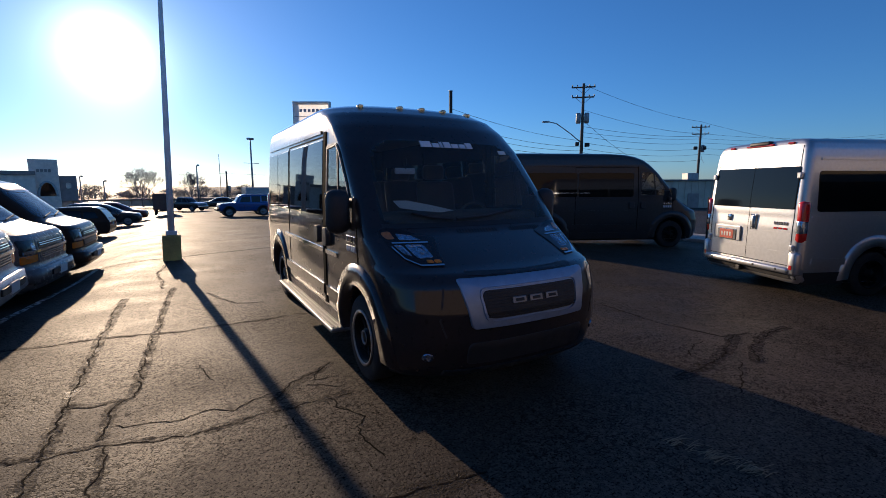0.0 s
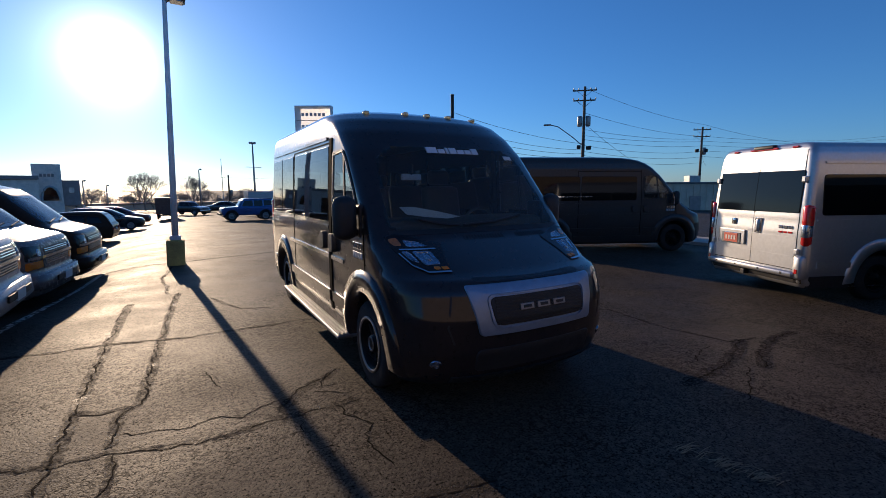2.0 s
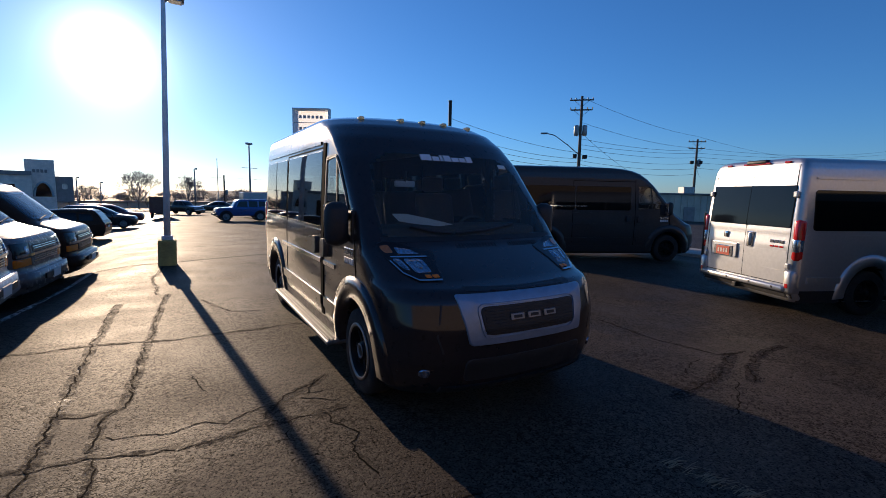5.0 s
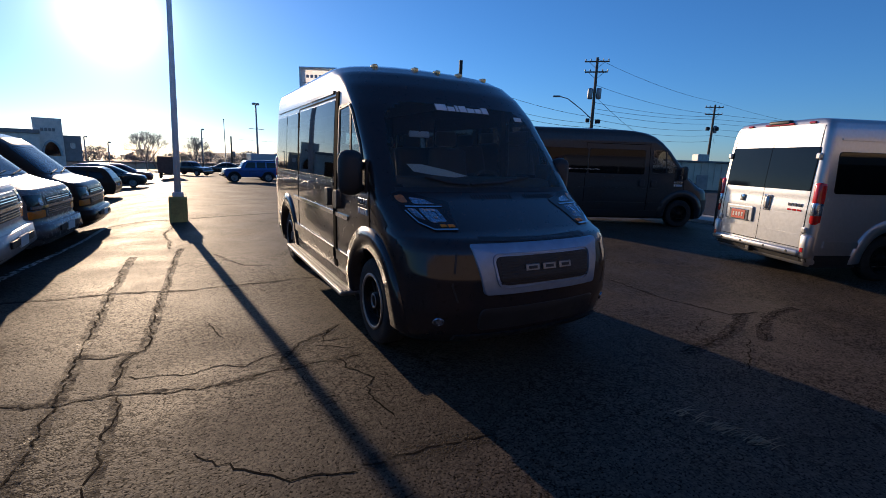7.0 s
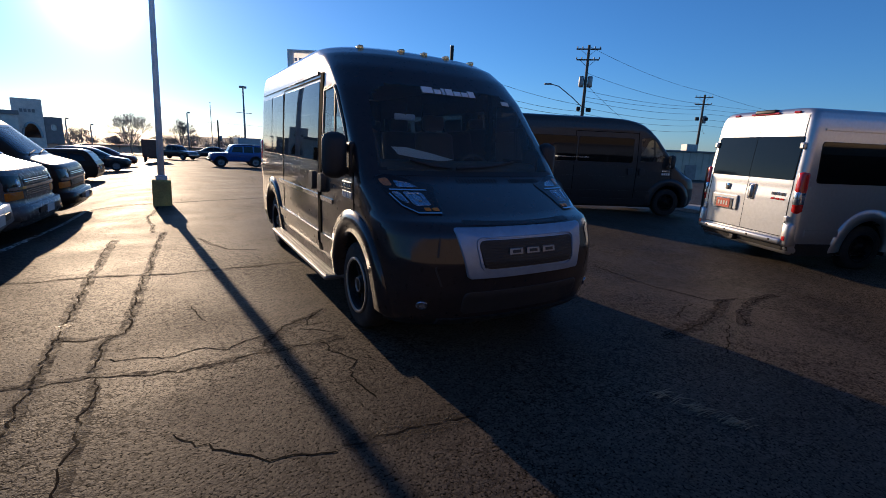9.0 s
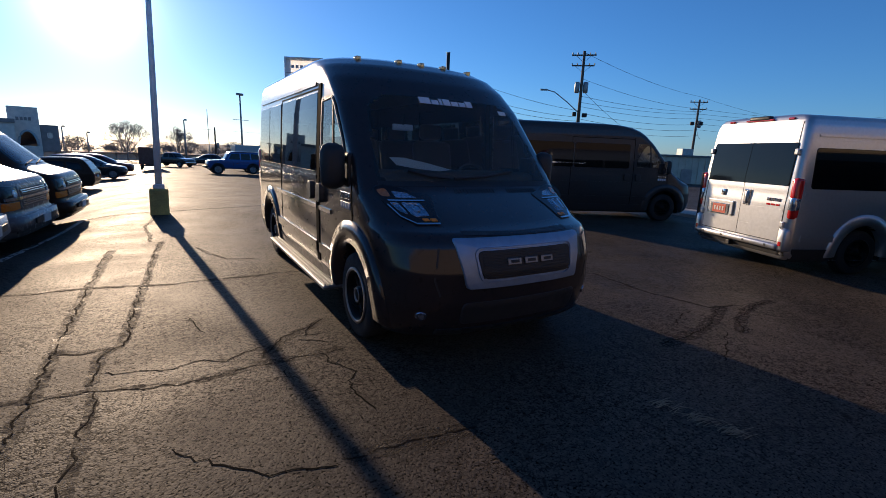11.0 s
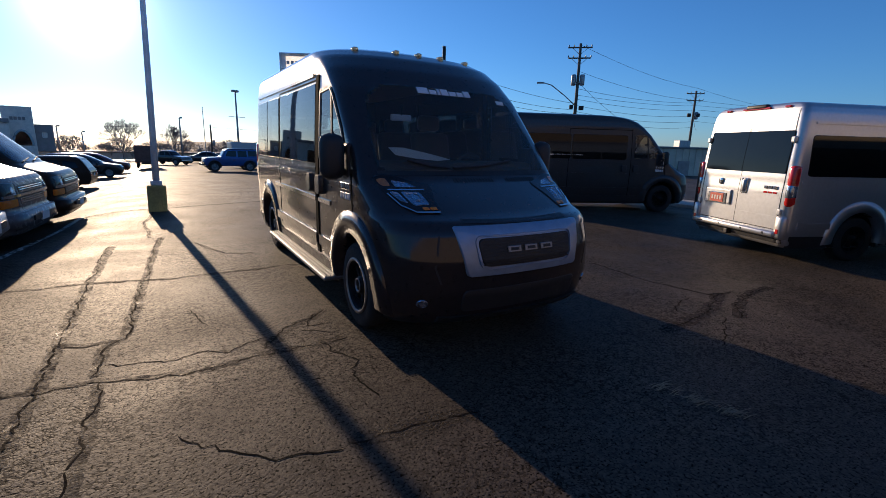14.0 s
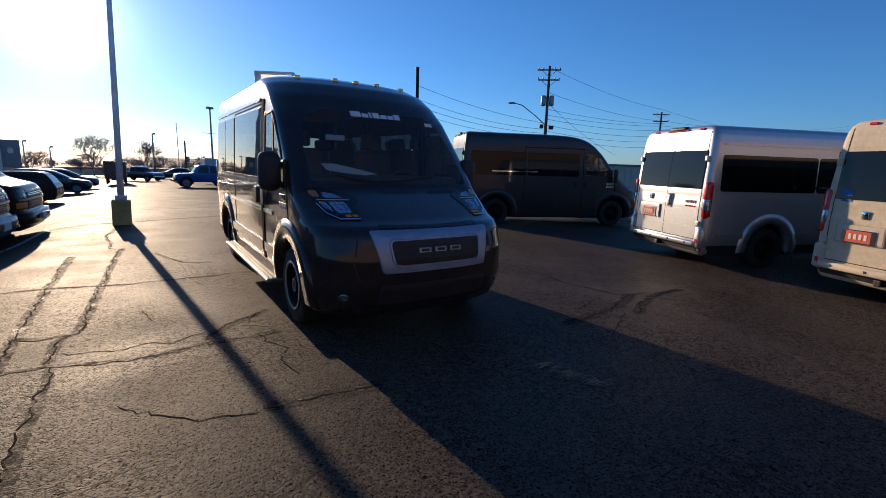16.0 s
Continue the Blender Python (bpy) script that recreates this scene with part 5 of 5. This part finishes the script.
# ---- pylon sign ----
ps = thing("pylon_sign", pose(9.9, 45.4, ground_z(9.9, 45.4), 0, 0, -29), "tall pale grey dealership pylon sign with dark lettering", "sign")
for x in (-1.80, 1.80):
    part("side_frame", box(bmesh.new(), (x, 0, 7.9), (0.15, 0.75, 6.3), 0.03), POLE_PAINT, ps)
for z in (4.82, 10.98):
    part("cross_frame", box(bmesh.new(), (0, 0, z), (3.45, 0.75, 0.14), 0.03), POLE_PAINT, ps)
bm = bmesh.new()
bm.faces.new([bm.verts.new(p) for p in ((-1.73, -0.33, 4.88), (1.73, -0.33, 4.88), (1.73, -0.33, 10.92), (-1.73, -0.33, 10.92))])
part("sign_face", bm, SIGN_FACE, ps, "pale translucent plastic sheet")
for k in range(5):
    z = 10.15 - 1.15 * k
    part("divider", box(bmesh.new(), (0.0, -0.37, z - 0.575), (3.40, 0.03, 0.06), 0.006), SIGN_BAR, ps)
    for j in range(6):
        part("lettering_bar", box(bmesh.new(), (-1.05 + 0.42 * j, -0.365, z), (0.28, 0.02, 0.30), 0.004), SIGN_BAR, ps)
for s in (1, -1):
    part("leg", box(bmesh.new(), (s * 1.2, 0, 2.4), (0.5, 0.5, 4.9), 0.03), GALV, ps)


# ---- utility poles and cables ----
def utility_pole(x, y, height, turn, label, lamp_arm=False, cans=2, plain=False):
    v = thing("utility_pole", pose(x, y, ground_z(x, y), 0, 0, turn), label, "utility pole", "utility poles along the street")
    part("pole", tube(bmesh.new(), [(0, 0, 0), (0, 0, height * 0.5), (0, 0, height)], [0.20, 0.17, 0.13], 10), POLE_WOOD, v, smooth=True)
    for k, z in enumerate(() if plain else (height - 0.35, height - 1.35)):
        part("crossarm", box(bmesh.new(), (0, 0.16, z), (2.4 if k == 0 else 2.2, 0.10, 0.13), 0.015), POLE_WOOD, v)
        for xx in (-1.1, -0.6, 0.6, 1.1):
            part("insulator", tube(bmesh.new(), [(xx, 0.16, z + 0.06), (xx, 0.16, z + 0.16), (xx, 0.16, z + 0.26)], [0.04, 0.07, 0.04], 8), GALV, v)
        part("brace", tube(bmesh.new(), [(-0.8, 0.16, z), (0, 0.14, z - 0.7), (0.8, 0.16, z)], 0.025, 6), GALV, v)
    for k in range(cans):
        part("transformer", tube(bmesh.new(), [(0.42 * (-1) ** k, 0, height - 4.0), (0.42 * (-1) ** k, 0, height - 3.9), (0.42 * (-1) ** k, 0, height - 3.05), (0.42 * (-1) ** k, 0, height - 2.95)], [0.2, 0.25, 0.25, 0.2], 12), GALV, v, smooth=True)
    if lamp_arm:
        part("lamp_bracket", tube(bmesh.new(), [(0, 0, height - 6.0), (-1.2, -0.2, height - 5.0), (-2.6, -0.4, height - 4.0), (-3.4, -0.5, height - 3.8)], 0.05, 8), GALV, v, smooth=True)
        part("street_lamp", box(bmesh.new(), (-3.7, -0.55, height - 3.8), (0.75, 0.30, 0.16), 0.06), GALV, v, smooth=True)
        part("flood_lamp", box(bmesh.new(), (0.55, -0.1, height - 6.2), (0.5, 0.4, 0.4), 0.08), WIRE, v, smooth=True)
        part("flood_lamp", box(bmesh.new(), (-0.45, -0.1, height - 6.1), (0.4, 0.4, 0.4), 0.08), WIRE, v, smooth=True)
    elif not plain:
        for s in (1, -1):
            part("flood_lamp", box(bmesh.new(), (s * 0.6, -0.1, height - 3.4), (0.5, 0.4, 0.5), 0.08), WIRE, v, smooth=True)
    return v


utility_pole(34.4, 32.2, 13.0, -42, "weathered wooden utility pole with crossarms, transformers and street lamp", True)
utility_pole(65.0, 38.0, 12.1, -42, "weathered wooden utility pole with flood lamps", False, 1)
utility_pole(5.8, 99.0, 6.8, 0, "slim wooden utility pole beyond the lot", False, 1, True)
STREET_SPANS = [((34.4, 32.2, 11.9), (65, 38, 10.9), 0.5),
          ((65, 38, 10.9), (130, 40, 11.5), 1.5),
          ((34.0, 31.6, 7.0), (65, 37.5, 8.4), 0.3),
          ((34.0, 31.6, 6.6), (65, 37.5, 7.8), 0.4),
          ((34.0, 31.6, 6.0), (65, 37.5, 7.0), 0.5),
          ((34.0, 31.6, 5.4), (65, 37.5, 6.2), 0.5),
          ((34.0, 31.6, 5.0), (65, 37.5, 5.4), 0.6),
          ((65, 37.5, 8.4), (140, 34, 13.0), 1.0),
          ((65, 37.5, 7.8), (140, 34, 12.0), 1.0),
          ((65, 37.5, 7.0), (140, 34, 11.0), 1.0),
          ((65, 37.5, 6.2), (140, 34, 9.5), 1.2),
          ((34.4, 32.2, 9.4), (65, 38, 9.2), 0.5),
          ((34.0, 31.6, 7.6), (65, 37.5, 8.8), 0.4),
          ((65, 38, 9.2), (140, 36, 13.6), 1.2),
          ((19.56, 34.0, 6.2), (34.2, 31.8, 4.8), 0.5)]
SIDE_SPANS = [((19.56, 34.0, 8.6), (34.2, 31.8, 6.2), 0.4),
          ((19.56, 34.0, 7.4), (34.2, 31.8, 5.6), 0.5),
          ((19.56, 34.0, 6.8), (34.2, 31.8, 5.2), 0.5),
          ((34.4, 32.2, 8.4), (52, 36, 3.6), 0.5),
          ((-60, 110, 4.0), (5.8, 99, 4.2), 0.6),
          ((5.8, 99, 4.2), (40, 98, 4.6), 0.5),
          ((65, 38, 7.4), (58, 33, 4.6), 0.6)]
for a, b, sag in STREET_SPANS + SIDE_SPANS:
    a, b = Vector(a), Vector(b)
    pts = [a.lerp(b, t) - Vector((0, 0, sag * 4 * t * (1 - t))) for t in np.linspace(0, 1, 17)]
    tagged(part("overhead_cable", tube(bmesh.new(), pts, 0.017, 5), WIRE), "thin black overhead cable between utility poles", "cable", "overhead cables")

# ---- buildings ----
show = thing("showroom", pose(-19.4, 79.0, ground_z(-20, 79), 0, 0, 12), "tan stucco dealership showroom with arched entrance tower", "building", kind="structure")
part("wall", box(bmesh.new(), (-22, 4, 2.6), (44, 14, 5.6), 0.05), STUCCO, show)
part("parapet", box(bmesh.new(), (-22, -3.15, 5.25), (44.2, 0.3, 0.5), 0.04), STUCCO_DARK, show)
part("tower", box(bmesh.new(), (0.95, 0.4, 3.3), (3.0, 4.5, 7.6), 0.06), STUCCO, show)
bm = bmesh.new()
tube(bm, [(1.15 + 0.95 * math.cos(a), -1.9, 2.2 + 1.9 * math.sin(a)) for a in np.linspace(0, math.pi, 21)], 0.14, 8)
part("arch_ring", bm, WHITE, show, "white arch ring", smooth=True)
part("arch_panel", patch([(1.15 + 0.86 * math.cos(a), 2.2 + 1.8 * math.sin(a)) for a in np.linspace(0, math.pi, 21)], lambda x, z, o: Vector((x, -1.86 - o, z)), 0.02, 0.04), TINT, show)
for k in range(4):
    part("lettering_bar", box(bmesh.new(), (0.35 + 0.4 * k, -1.9, 5.6), (0.28, 0.08, 0.42), 0.02), STUCCO_DARK, show)
part("side_wing", box(bmesh.new(), (3.4, 0.6, 3.2), (1.9, 4.0, 3.5), 0.05), STUCCO_DARK, show)
part("wing_post", box(bmesh.new(), (4.6, -1.0, 0.7), (0.25, 0.25, 1.6), 0.02), STUCCO, show)
part("emblem", box(bmesh.new(), (3.4, -1.45, 3.6), (0.6, 0.1, 0.8), 0.2), STUCCO, show)
for k in range(8):
    part("window", box(bmesh.new(), (-3.5 - 4.6 * k, -3.02, 2.2), (3.8, 0.12, 3.2), 0.02), TINT, show)

shed = thing("warehouse", pose(60, 36.0, ground_z(60, 36), 0, 0, -28), "low beige metal-sided warehouse across the street", "building", kind="structure")
part("wall", box(bmesh.new(), (6, 6, 1.6), (34, 14, 4.2), 0.05), SIDING, shed)
for k in range(36):
    part("siding_rib", box(bmesh.new(), (-10.6 + 0.94 * k, -1.03, 1.6), (0.10, 0.08, 4.1), 0.01), SIDING, shed)
part("roof", box(bmesh.new(), (6, 6, 3.8), (34.6, 14.6, 0.25), 0.04), ROOFING, shed)
part("annex", box(bmesh.new(), (-12.5, -2.0, 1.2), (8, 6, 2.6), 0.05), SIDING, shed)
bm = bmesh.new()
vs = [bm.verts.new(p) for p in ((-17, -5.4, 2.5), (-8, -5.4, 2.5), (-8, 1.4, 2.5), (-17, 1.4, 2.5), (-14, -2, 4.1), (-11, -2, 4.1))]
for f in ((0, 1, 5, 4), (1, 2, 5), (2, 3, 4, 5), (3, 0, 4), (0, 3, 2, 1)):
    bm.faces.new([vs[i] for i in f])
part("annex_roof", bm, ROOFING, shed)
for x in (-9.5, 2.0):
    part("air_conditioner", box(bmesh.new(), (x, 3.5, 4.4), (1.6, 1.6, 1.0), 0.06), GALV, shed)
for x in (-14.5, -11.0, 0.0, 7.0):
    part("door", box(bmesh.new(), (x, -5.05 if x < -8 else -1.05, 0.9), (1.6, 0.1, 2.2), 0.02), STUCCO_DARK, shed)
low = thing("long_shed", pose(10, 125, ground_z(10, 125), 0, 0, 0), "long low grey shed beyond the lot", "building", kind="structure")
part("wall", box(bmesh.new(), (-5, 0, 0.6), (90, 8, 1.4), 0.05), SIDING, low)
part("roof", box(bmesh.new(), (-5, 0, 1.4), (91, 9, 0.22), 0.05), STUCCO_DARK, low)

# added out of view: a sunlit tan wall that warms fronts and shadows
back = thing("unseen_bounce_wall", pose(-2, -15.5, ground_z(-2, -15.5), 0, 0, 0), "unseen plain tan wall added behind the camera to bounce warm light", "building", kind="structure")
part("wall", box(bmesh.new(), (0, -3, 3.0), (56, 6, 7.0), 0.05), TAN_WALL, back)
part("parapet", box(bmesh.new(), (0, -3, 6.6), (56.4, 6.4, 0.3), 0.04), STUCCO_DARK, back)

# ---- street side ----
kerb = tagged(part("kerb", bmesh.new(), KERB), "pale concrete kerb along the street edge of the lot", "kerb", kind="structure")
bm = bmesh.new()
a, b = Vector((12.9, 7.9)), Vector((11.9, -12.0))
for k in range(20):
    p = a.lerp(b, (k + 0.5) / 20)
    box(bm, (p.x, p.y, ground_z(p.x, p.y) + 0.03), (0.16, 0.99, 0.16), 0.02, Matrix.Rotation(math.atan2(b.y - a.y, b.x - a.x) + math.pi / 2, 4, "Z"))
bm.to_mesh(kerb.data)
bm.free()
bm = bmesh.new()
rows = []
for k in range(41):
    y = -30 + 2.0 * k
    rows.append([bm.verts.new((x, y, ground_z(x, y) + 0.02)) for x in (13.2, 14.6, 16.0)])
for p, q in zip(rows, rows[1:]):
    for i in range(2):
        bm.faces.new((p[i], p[i + 1], q[i + 1], q[i]))
tagged(part("pavement", bm, KERB), "pale concrete pavement strip beside the street", "pavement", kind="structure")
post = thing("sign_post", pose(12.25, 5.75, ground_z(12.25, 5.75)), "thin dark steel post at the lot's edge", "post")
part("post", box(bmesh.new(), (0, 0, 0.75), (0.07, 0.07, 1.5), 0.01), POLE_WOOD, post)
part("post_cap", box(bmesh.new(), (0, 0, 1.51), (0.09, 0.09, 0.03), 0.008), GALV, post)


# ---- bare trees ----
def bare_tree(m, height, seed, label):
    rnd = random.Random(seed)
    v = thing("tree", m, label, "tree", "bare winter trees")
    trunk, twigs = bmesh.new(), bmesh.new()
    def grow(p, d, length, r, depth):
        q = p + d * length * 0.5 + Vector((rnd.uniform(-1, 1), rnd.uniform(-1, 1), 0)) * length * 0.05
        e = p + d * length
        tube(trunk if depth < 2 else twigs, [p, q, e] if depth < 4 else [p, e], [r, r * 0.85, r * 0.68] if depth < 4 else [r, r * 0.7], 6 if depth < 2 else 3, False)
        if depth >= 5:
            return
        for k in range(6 if depth == 0 else rnd.choice((3, 4)) if depth < 3 else 4):
            a = 2 * math.pi * (k + rnd.uniform(-0.3, 0.3)) / (6 if depth == 0 else 3)
            tilt = rnd.uniform(0.10, 0.85) if depth < 2 else rnd.uniform(0.25, 0.8)
            side = Matrix.Rotation(a, 3, d) @ d.orthogonal().normalized()
            w = (d * math.cos(tilt) + side * math.sin(tilt) + Vector((0, 0, 0.22))).normalized()
            grow(p.lerp(e, rnd.uniform(0.6, 1.0)), w, length * (1.15 if depth == 0 else rnd.uniform(0.62, 0.84)), max(r * 0.54, 0.013), depth + 1)
    grow(Vector((0, 0, -0.1)), Vector((0, 0, 1)), height * 0.20, height * 0.019, 0)
    part("trunk", trunk, BARK, v)
    part("crown", twigs, BARK, v, "bare twigs")
    return v


t1 = bare_tree(pose(-9.2, 108, ground_z(-9, 108)), 9.5, 3, "bare spreading winter tree beyond the lot")
t2 = bare_tree(pose(-0.5, 104, ground_z(0, 104)), 8.0, 8, "bare winter tree beyond the lot")
t1.scale = (1.12, 1.12, 1.12)
t2.scale = (1.05, 1.05, 1.05)
rnd = random.Random(5)
for k in range(30):
    x = -75 + 5.9 * k + rnd.uniform(-2, 2)
    y = 138 + rnd.uniform(-6, 16)
    c = copy_thing(t1 if k % 2 else t2, pose(x, y, ground_z(x, y), 0, 0, rnd.uniform(0, 360)))
    s = rnd.uniform(0.58, 0.85)
    c.scale = (s * 1.2, s * 1.2, s)
    c["label"] = "bare winter tree in a distant row"
for k in range(36):
    x, y = -52 + 2.7 * k + rnd.uniform(-1, 1), 116 + rnd.uniform(0, 6)
    c = copy_thing(t2 if k % 2 else t1, pose(x, y, ground_z(x, y), 0, 0, rnd.uniform(0, 360)))
    s = rnd.uniform(0.36, 0.58)
    c.scale = (s * 1.3, s * 1.3, s)
    c["label"] = "low bare tree in a distant thicket"

# ---- far winter woods ----
rnd = random.Random(17)
wood_verts, wood_faces = [], []
for k in range(2600):
    x, y = rnd.uniform(-95, 120), rnd.uniform(134, 152)
    z, h = ground_z(x, y), rnd.uniform(3.6, 5.4) + 1.3 * noise.noise(Vector((x * 0.07, 3.0, 0.0)))
    for j in range(3):
        dx, dy = rnd.gauss(0, 0.16) * h, rnd.gauss(0, 0.10) * h
        low, r = (0.0 if j == 0 else rnd.uniform(0.2, 0.6)) * h, (0.05 if j == 0 else 0.025)
        n = len(wood_verts)
        sx, sy = (0.0, 0.0) if j == 0 else (dx * 0.2, dy * 0.2)
        for a in (0, 2.1, 4.2):
            wood_verts.append((x + sx + r * math.cos(a), y + sy + r * math.sin(a), z + low))
        wood_verts.append((x + dx, y + dy, z + h * rnd.uniform(0.8, 1.0)))
        wood_faces += [(n, n + 1, n + 3), (n + 1, n + 2, n + 3), (n + 2, n, n + 3)]
woods = bpy.data.meshes.new("winter_woods")
woods.from_pydata(wood_verts, [], wood_faces)
woods.materials.append(BARK)
tagged(new("winter_woods", woods), "far belt of bare brown winter woods", "woods", kind="stuff")

# ---- marks on the asphalt ----
def crack(pts, width, seed, label="crack in the asphalt with a dark worn filler band", group="asphalt cracks"):
    c = thing("crack", pose(0, 0, 0), label, "crack", group, "structure")
    level = all(x < 1.5 and y < 5 for x, y in pts)          # the flat part of the lot takes thinner layers
    if width > 0.022:
        part("filler_band", ribbon(pts, width * 2.0, BAND, 0.001 if level else 0.003, 0.03, seed), BAND, c)
    inner = TAR if width > 0.022 else OPEN_CRACK
    part("fissure", ribbon(pts, min(max(width * 0.3, 0.010), 0.012), inner, 0.002 if level else 0.005, 0.09, seed), inner, c)


ROW_CRACKS = [
    (0.035, [(-4.2, 1.2), (-3.37, 1.0), (-3.09, 0.9), (-2.81, 0.93), (-2.49, 0.81), (-2.22, 0.75)]),
    (0.055, [(-2.22, 0.75), (-1.77, 0.8), (-1.15, 0.83)]),
    (0.05, [(-1.76, 0.89), (-1.52, 1.19), (-1.11, 1.51)]),
    (0.045, [(-2.81, 0.97), (-2.81, 1.45), (-2.7, 1.61), (-2.64, 2.29), (-2.57, 4.02), (-2.46, 5.91)]),
    (0.05, [(-3.14, -0.9), (-3.11, 0.21), (-3.09, 0.9), (-3.1, 1.48), (-3.11, 3.23), (-3.04, 5.44)]),
    (0.04, [(-3.14, 1.68), (-2.92, 1.58), (-2.7, 1.59)]),
]
VAN_CRACKS = [
    (0.035, [(-2.74, -0.9), (-2.76, -0.14), (-2.76, 0.28), (-2.79, 0.88)]),
    (0.04, [(-4.6, 3.5), (-3.06, 3.43), (-2.39, 3.26), (-1.47, 3.28), (-0.91, 3.28), (1.2, 3.35)]),
    (0.020, [(-2.35, 0.02), (-2.17, -0.2), (-1.92, -0.37), (-1.61, -0.48)]),
    (0.07, [(-1.61, -0.48), (-1.23, -0.51), (-0.82, -0.57)]),
    (0.019, [(-1.36, 0.82), (-1.34, 0.75), (-1.33, 0.58), (-1.24, 0.43), (-1.24, 0.35), (-1.30, 0.29), (-1.34, 0.05), (-1.29, -0.15)]),
    (0.015, [(-1.33, 0.58), (-1.24, 0.68)]),
    (0.013, [(-1.42, 1.21), (-1.28, 1.19), (-1.13, 1.22)]),
    (0.015, [(-1.46, 1.14), (-1.23, 0.95), (-1.13, 0.94)]),
    (0.013, [(-1.36, 1.20), (-1.32, 1.29), (-1.24, 1.46)]),
    (0.016, [(-1.78, 0.53), (-1.65, 0.51), (-1.61, 0.66)]),
    (0.018, [(-2.78, 1.13), (-2.38, 0.97), (-2.15, 1.03), (-2.01, 0.97), (-1.78, 1.11), (-1.61, 1.14)]),
    (0.060, [(4.16, 0.06), (3.65, 0.02), (3.27, -0.06), (2.80, -0.25), (2.32, -0.46)]),
]
FAR_CRACKS = [
    (0.070, [(3.13, 0.13), (2.62, -0.09), (1.92, -0.28), (1.3, -0.35)]),
    (0.024, [(2.83, 1.77), (2.74, 0.73), (2.9, 0.16), (3.4, 0.12)]),
    (0.018, [(2.52, 0.13), (2.08, 0.0), (1.9, -0.1)]),
    (0.018, [(2.22, -0.36), (2.17, -0.41), (1.82, -0.55), (1.46, -0.75)]),
    (0.06, [(-6.0, 9.2), (-3.75, 9.33), (-2.71, 9.5), (-0.4, 10.24), (2.5, 11.0)]),
    (0.02, [(-2.2, 2.08), (-2.09, 1.59)]),
    (0.025, [(-2.0, 5.27), (-1.69, 4.32), (-1.33, 4.19)]),
    (0.04, [(-3.6, 13.0), (-1.0, 13.6), (2.0, 14.6)]),
    (0.03, [(-2.6, 5.9), (-2.75, 7.5), (-2.6, 9.0)]),
]
for k, (w, pts) in enumerate(ROW_CRACKS + VAN_CRACKS + FAR_CRACKS):
    crack(pts, w, 20 + k)


# ---- parking line ----
tagged(part("parking_line", ribbon([(-3.88, 9.5), (-4.05, 7.6), (-4.17, 6.4), (-4.30, 5.3), (-4.40, 4.2)], 0.10, ragged(LINE_PAINT, 14, 0.36, 0.50), 0.004, 0.0, 3), LINE_PAINT), "worn white parking line along the row of vans", "parking line", kind="structure")


# ---- dry weeds in a seam ----
rnd = random.Random(11)
bm = bmesh.new()
for k in range(70):
    t = rnd.random()
    x, y = 0.36 + 0.14 * t + rnd.gauss(0, 0.02), -0.86 - 0.52 * t + rnd.gauss(0, 0.03)
    a, l = rnd.uniform(-0.5, 0.9), rnd.uniform(0.05, 0.14)
    z = ground_z(x, y)
    tube(bm, [(x, y, z), (x + l * 0.5 * math.cos(a), y - l * 0.5 * abs(math.sin(a)), z + rnd.uniform(0.006, 0.03)), (x + l * math.cos(a), y - l * abs(math.sin(a)), z + rnd.uniform(0.004, 0.02))], [0.0028, 0.0022, 0.0009], 3, False)
tagged(part("dry_weeds", bm, DRY_GRASS), "flattened dry straw-coloured weeds in an asphalt seam", "weeds", kind="stuff")
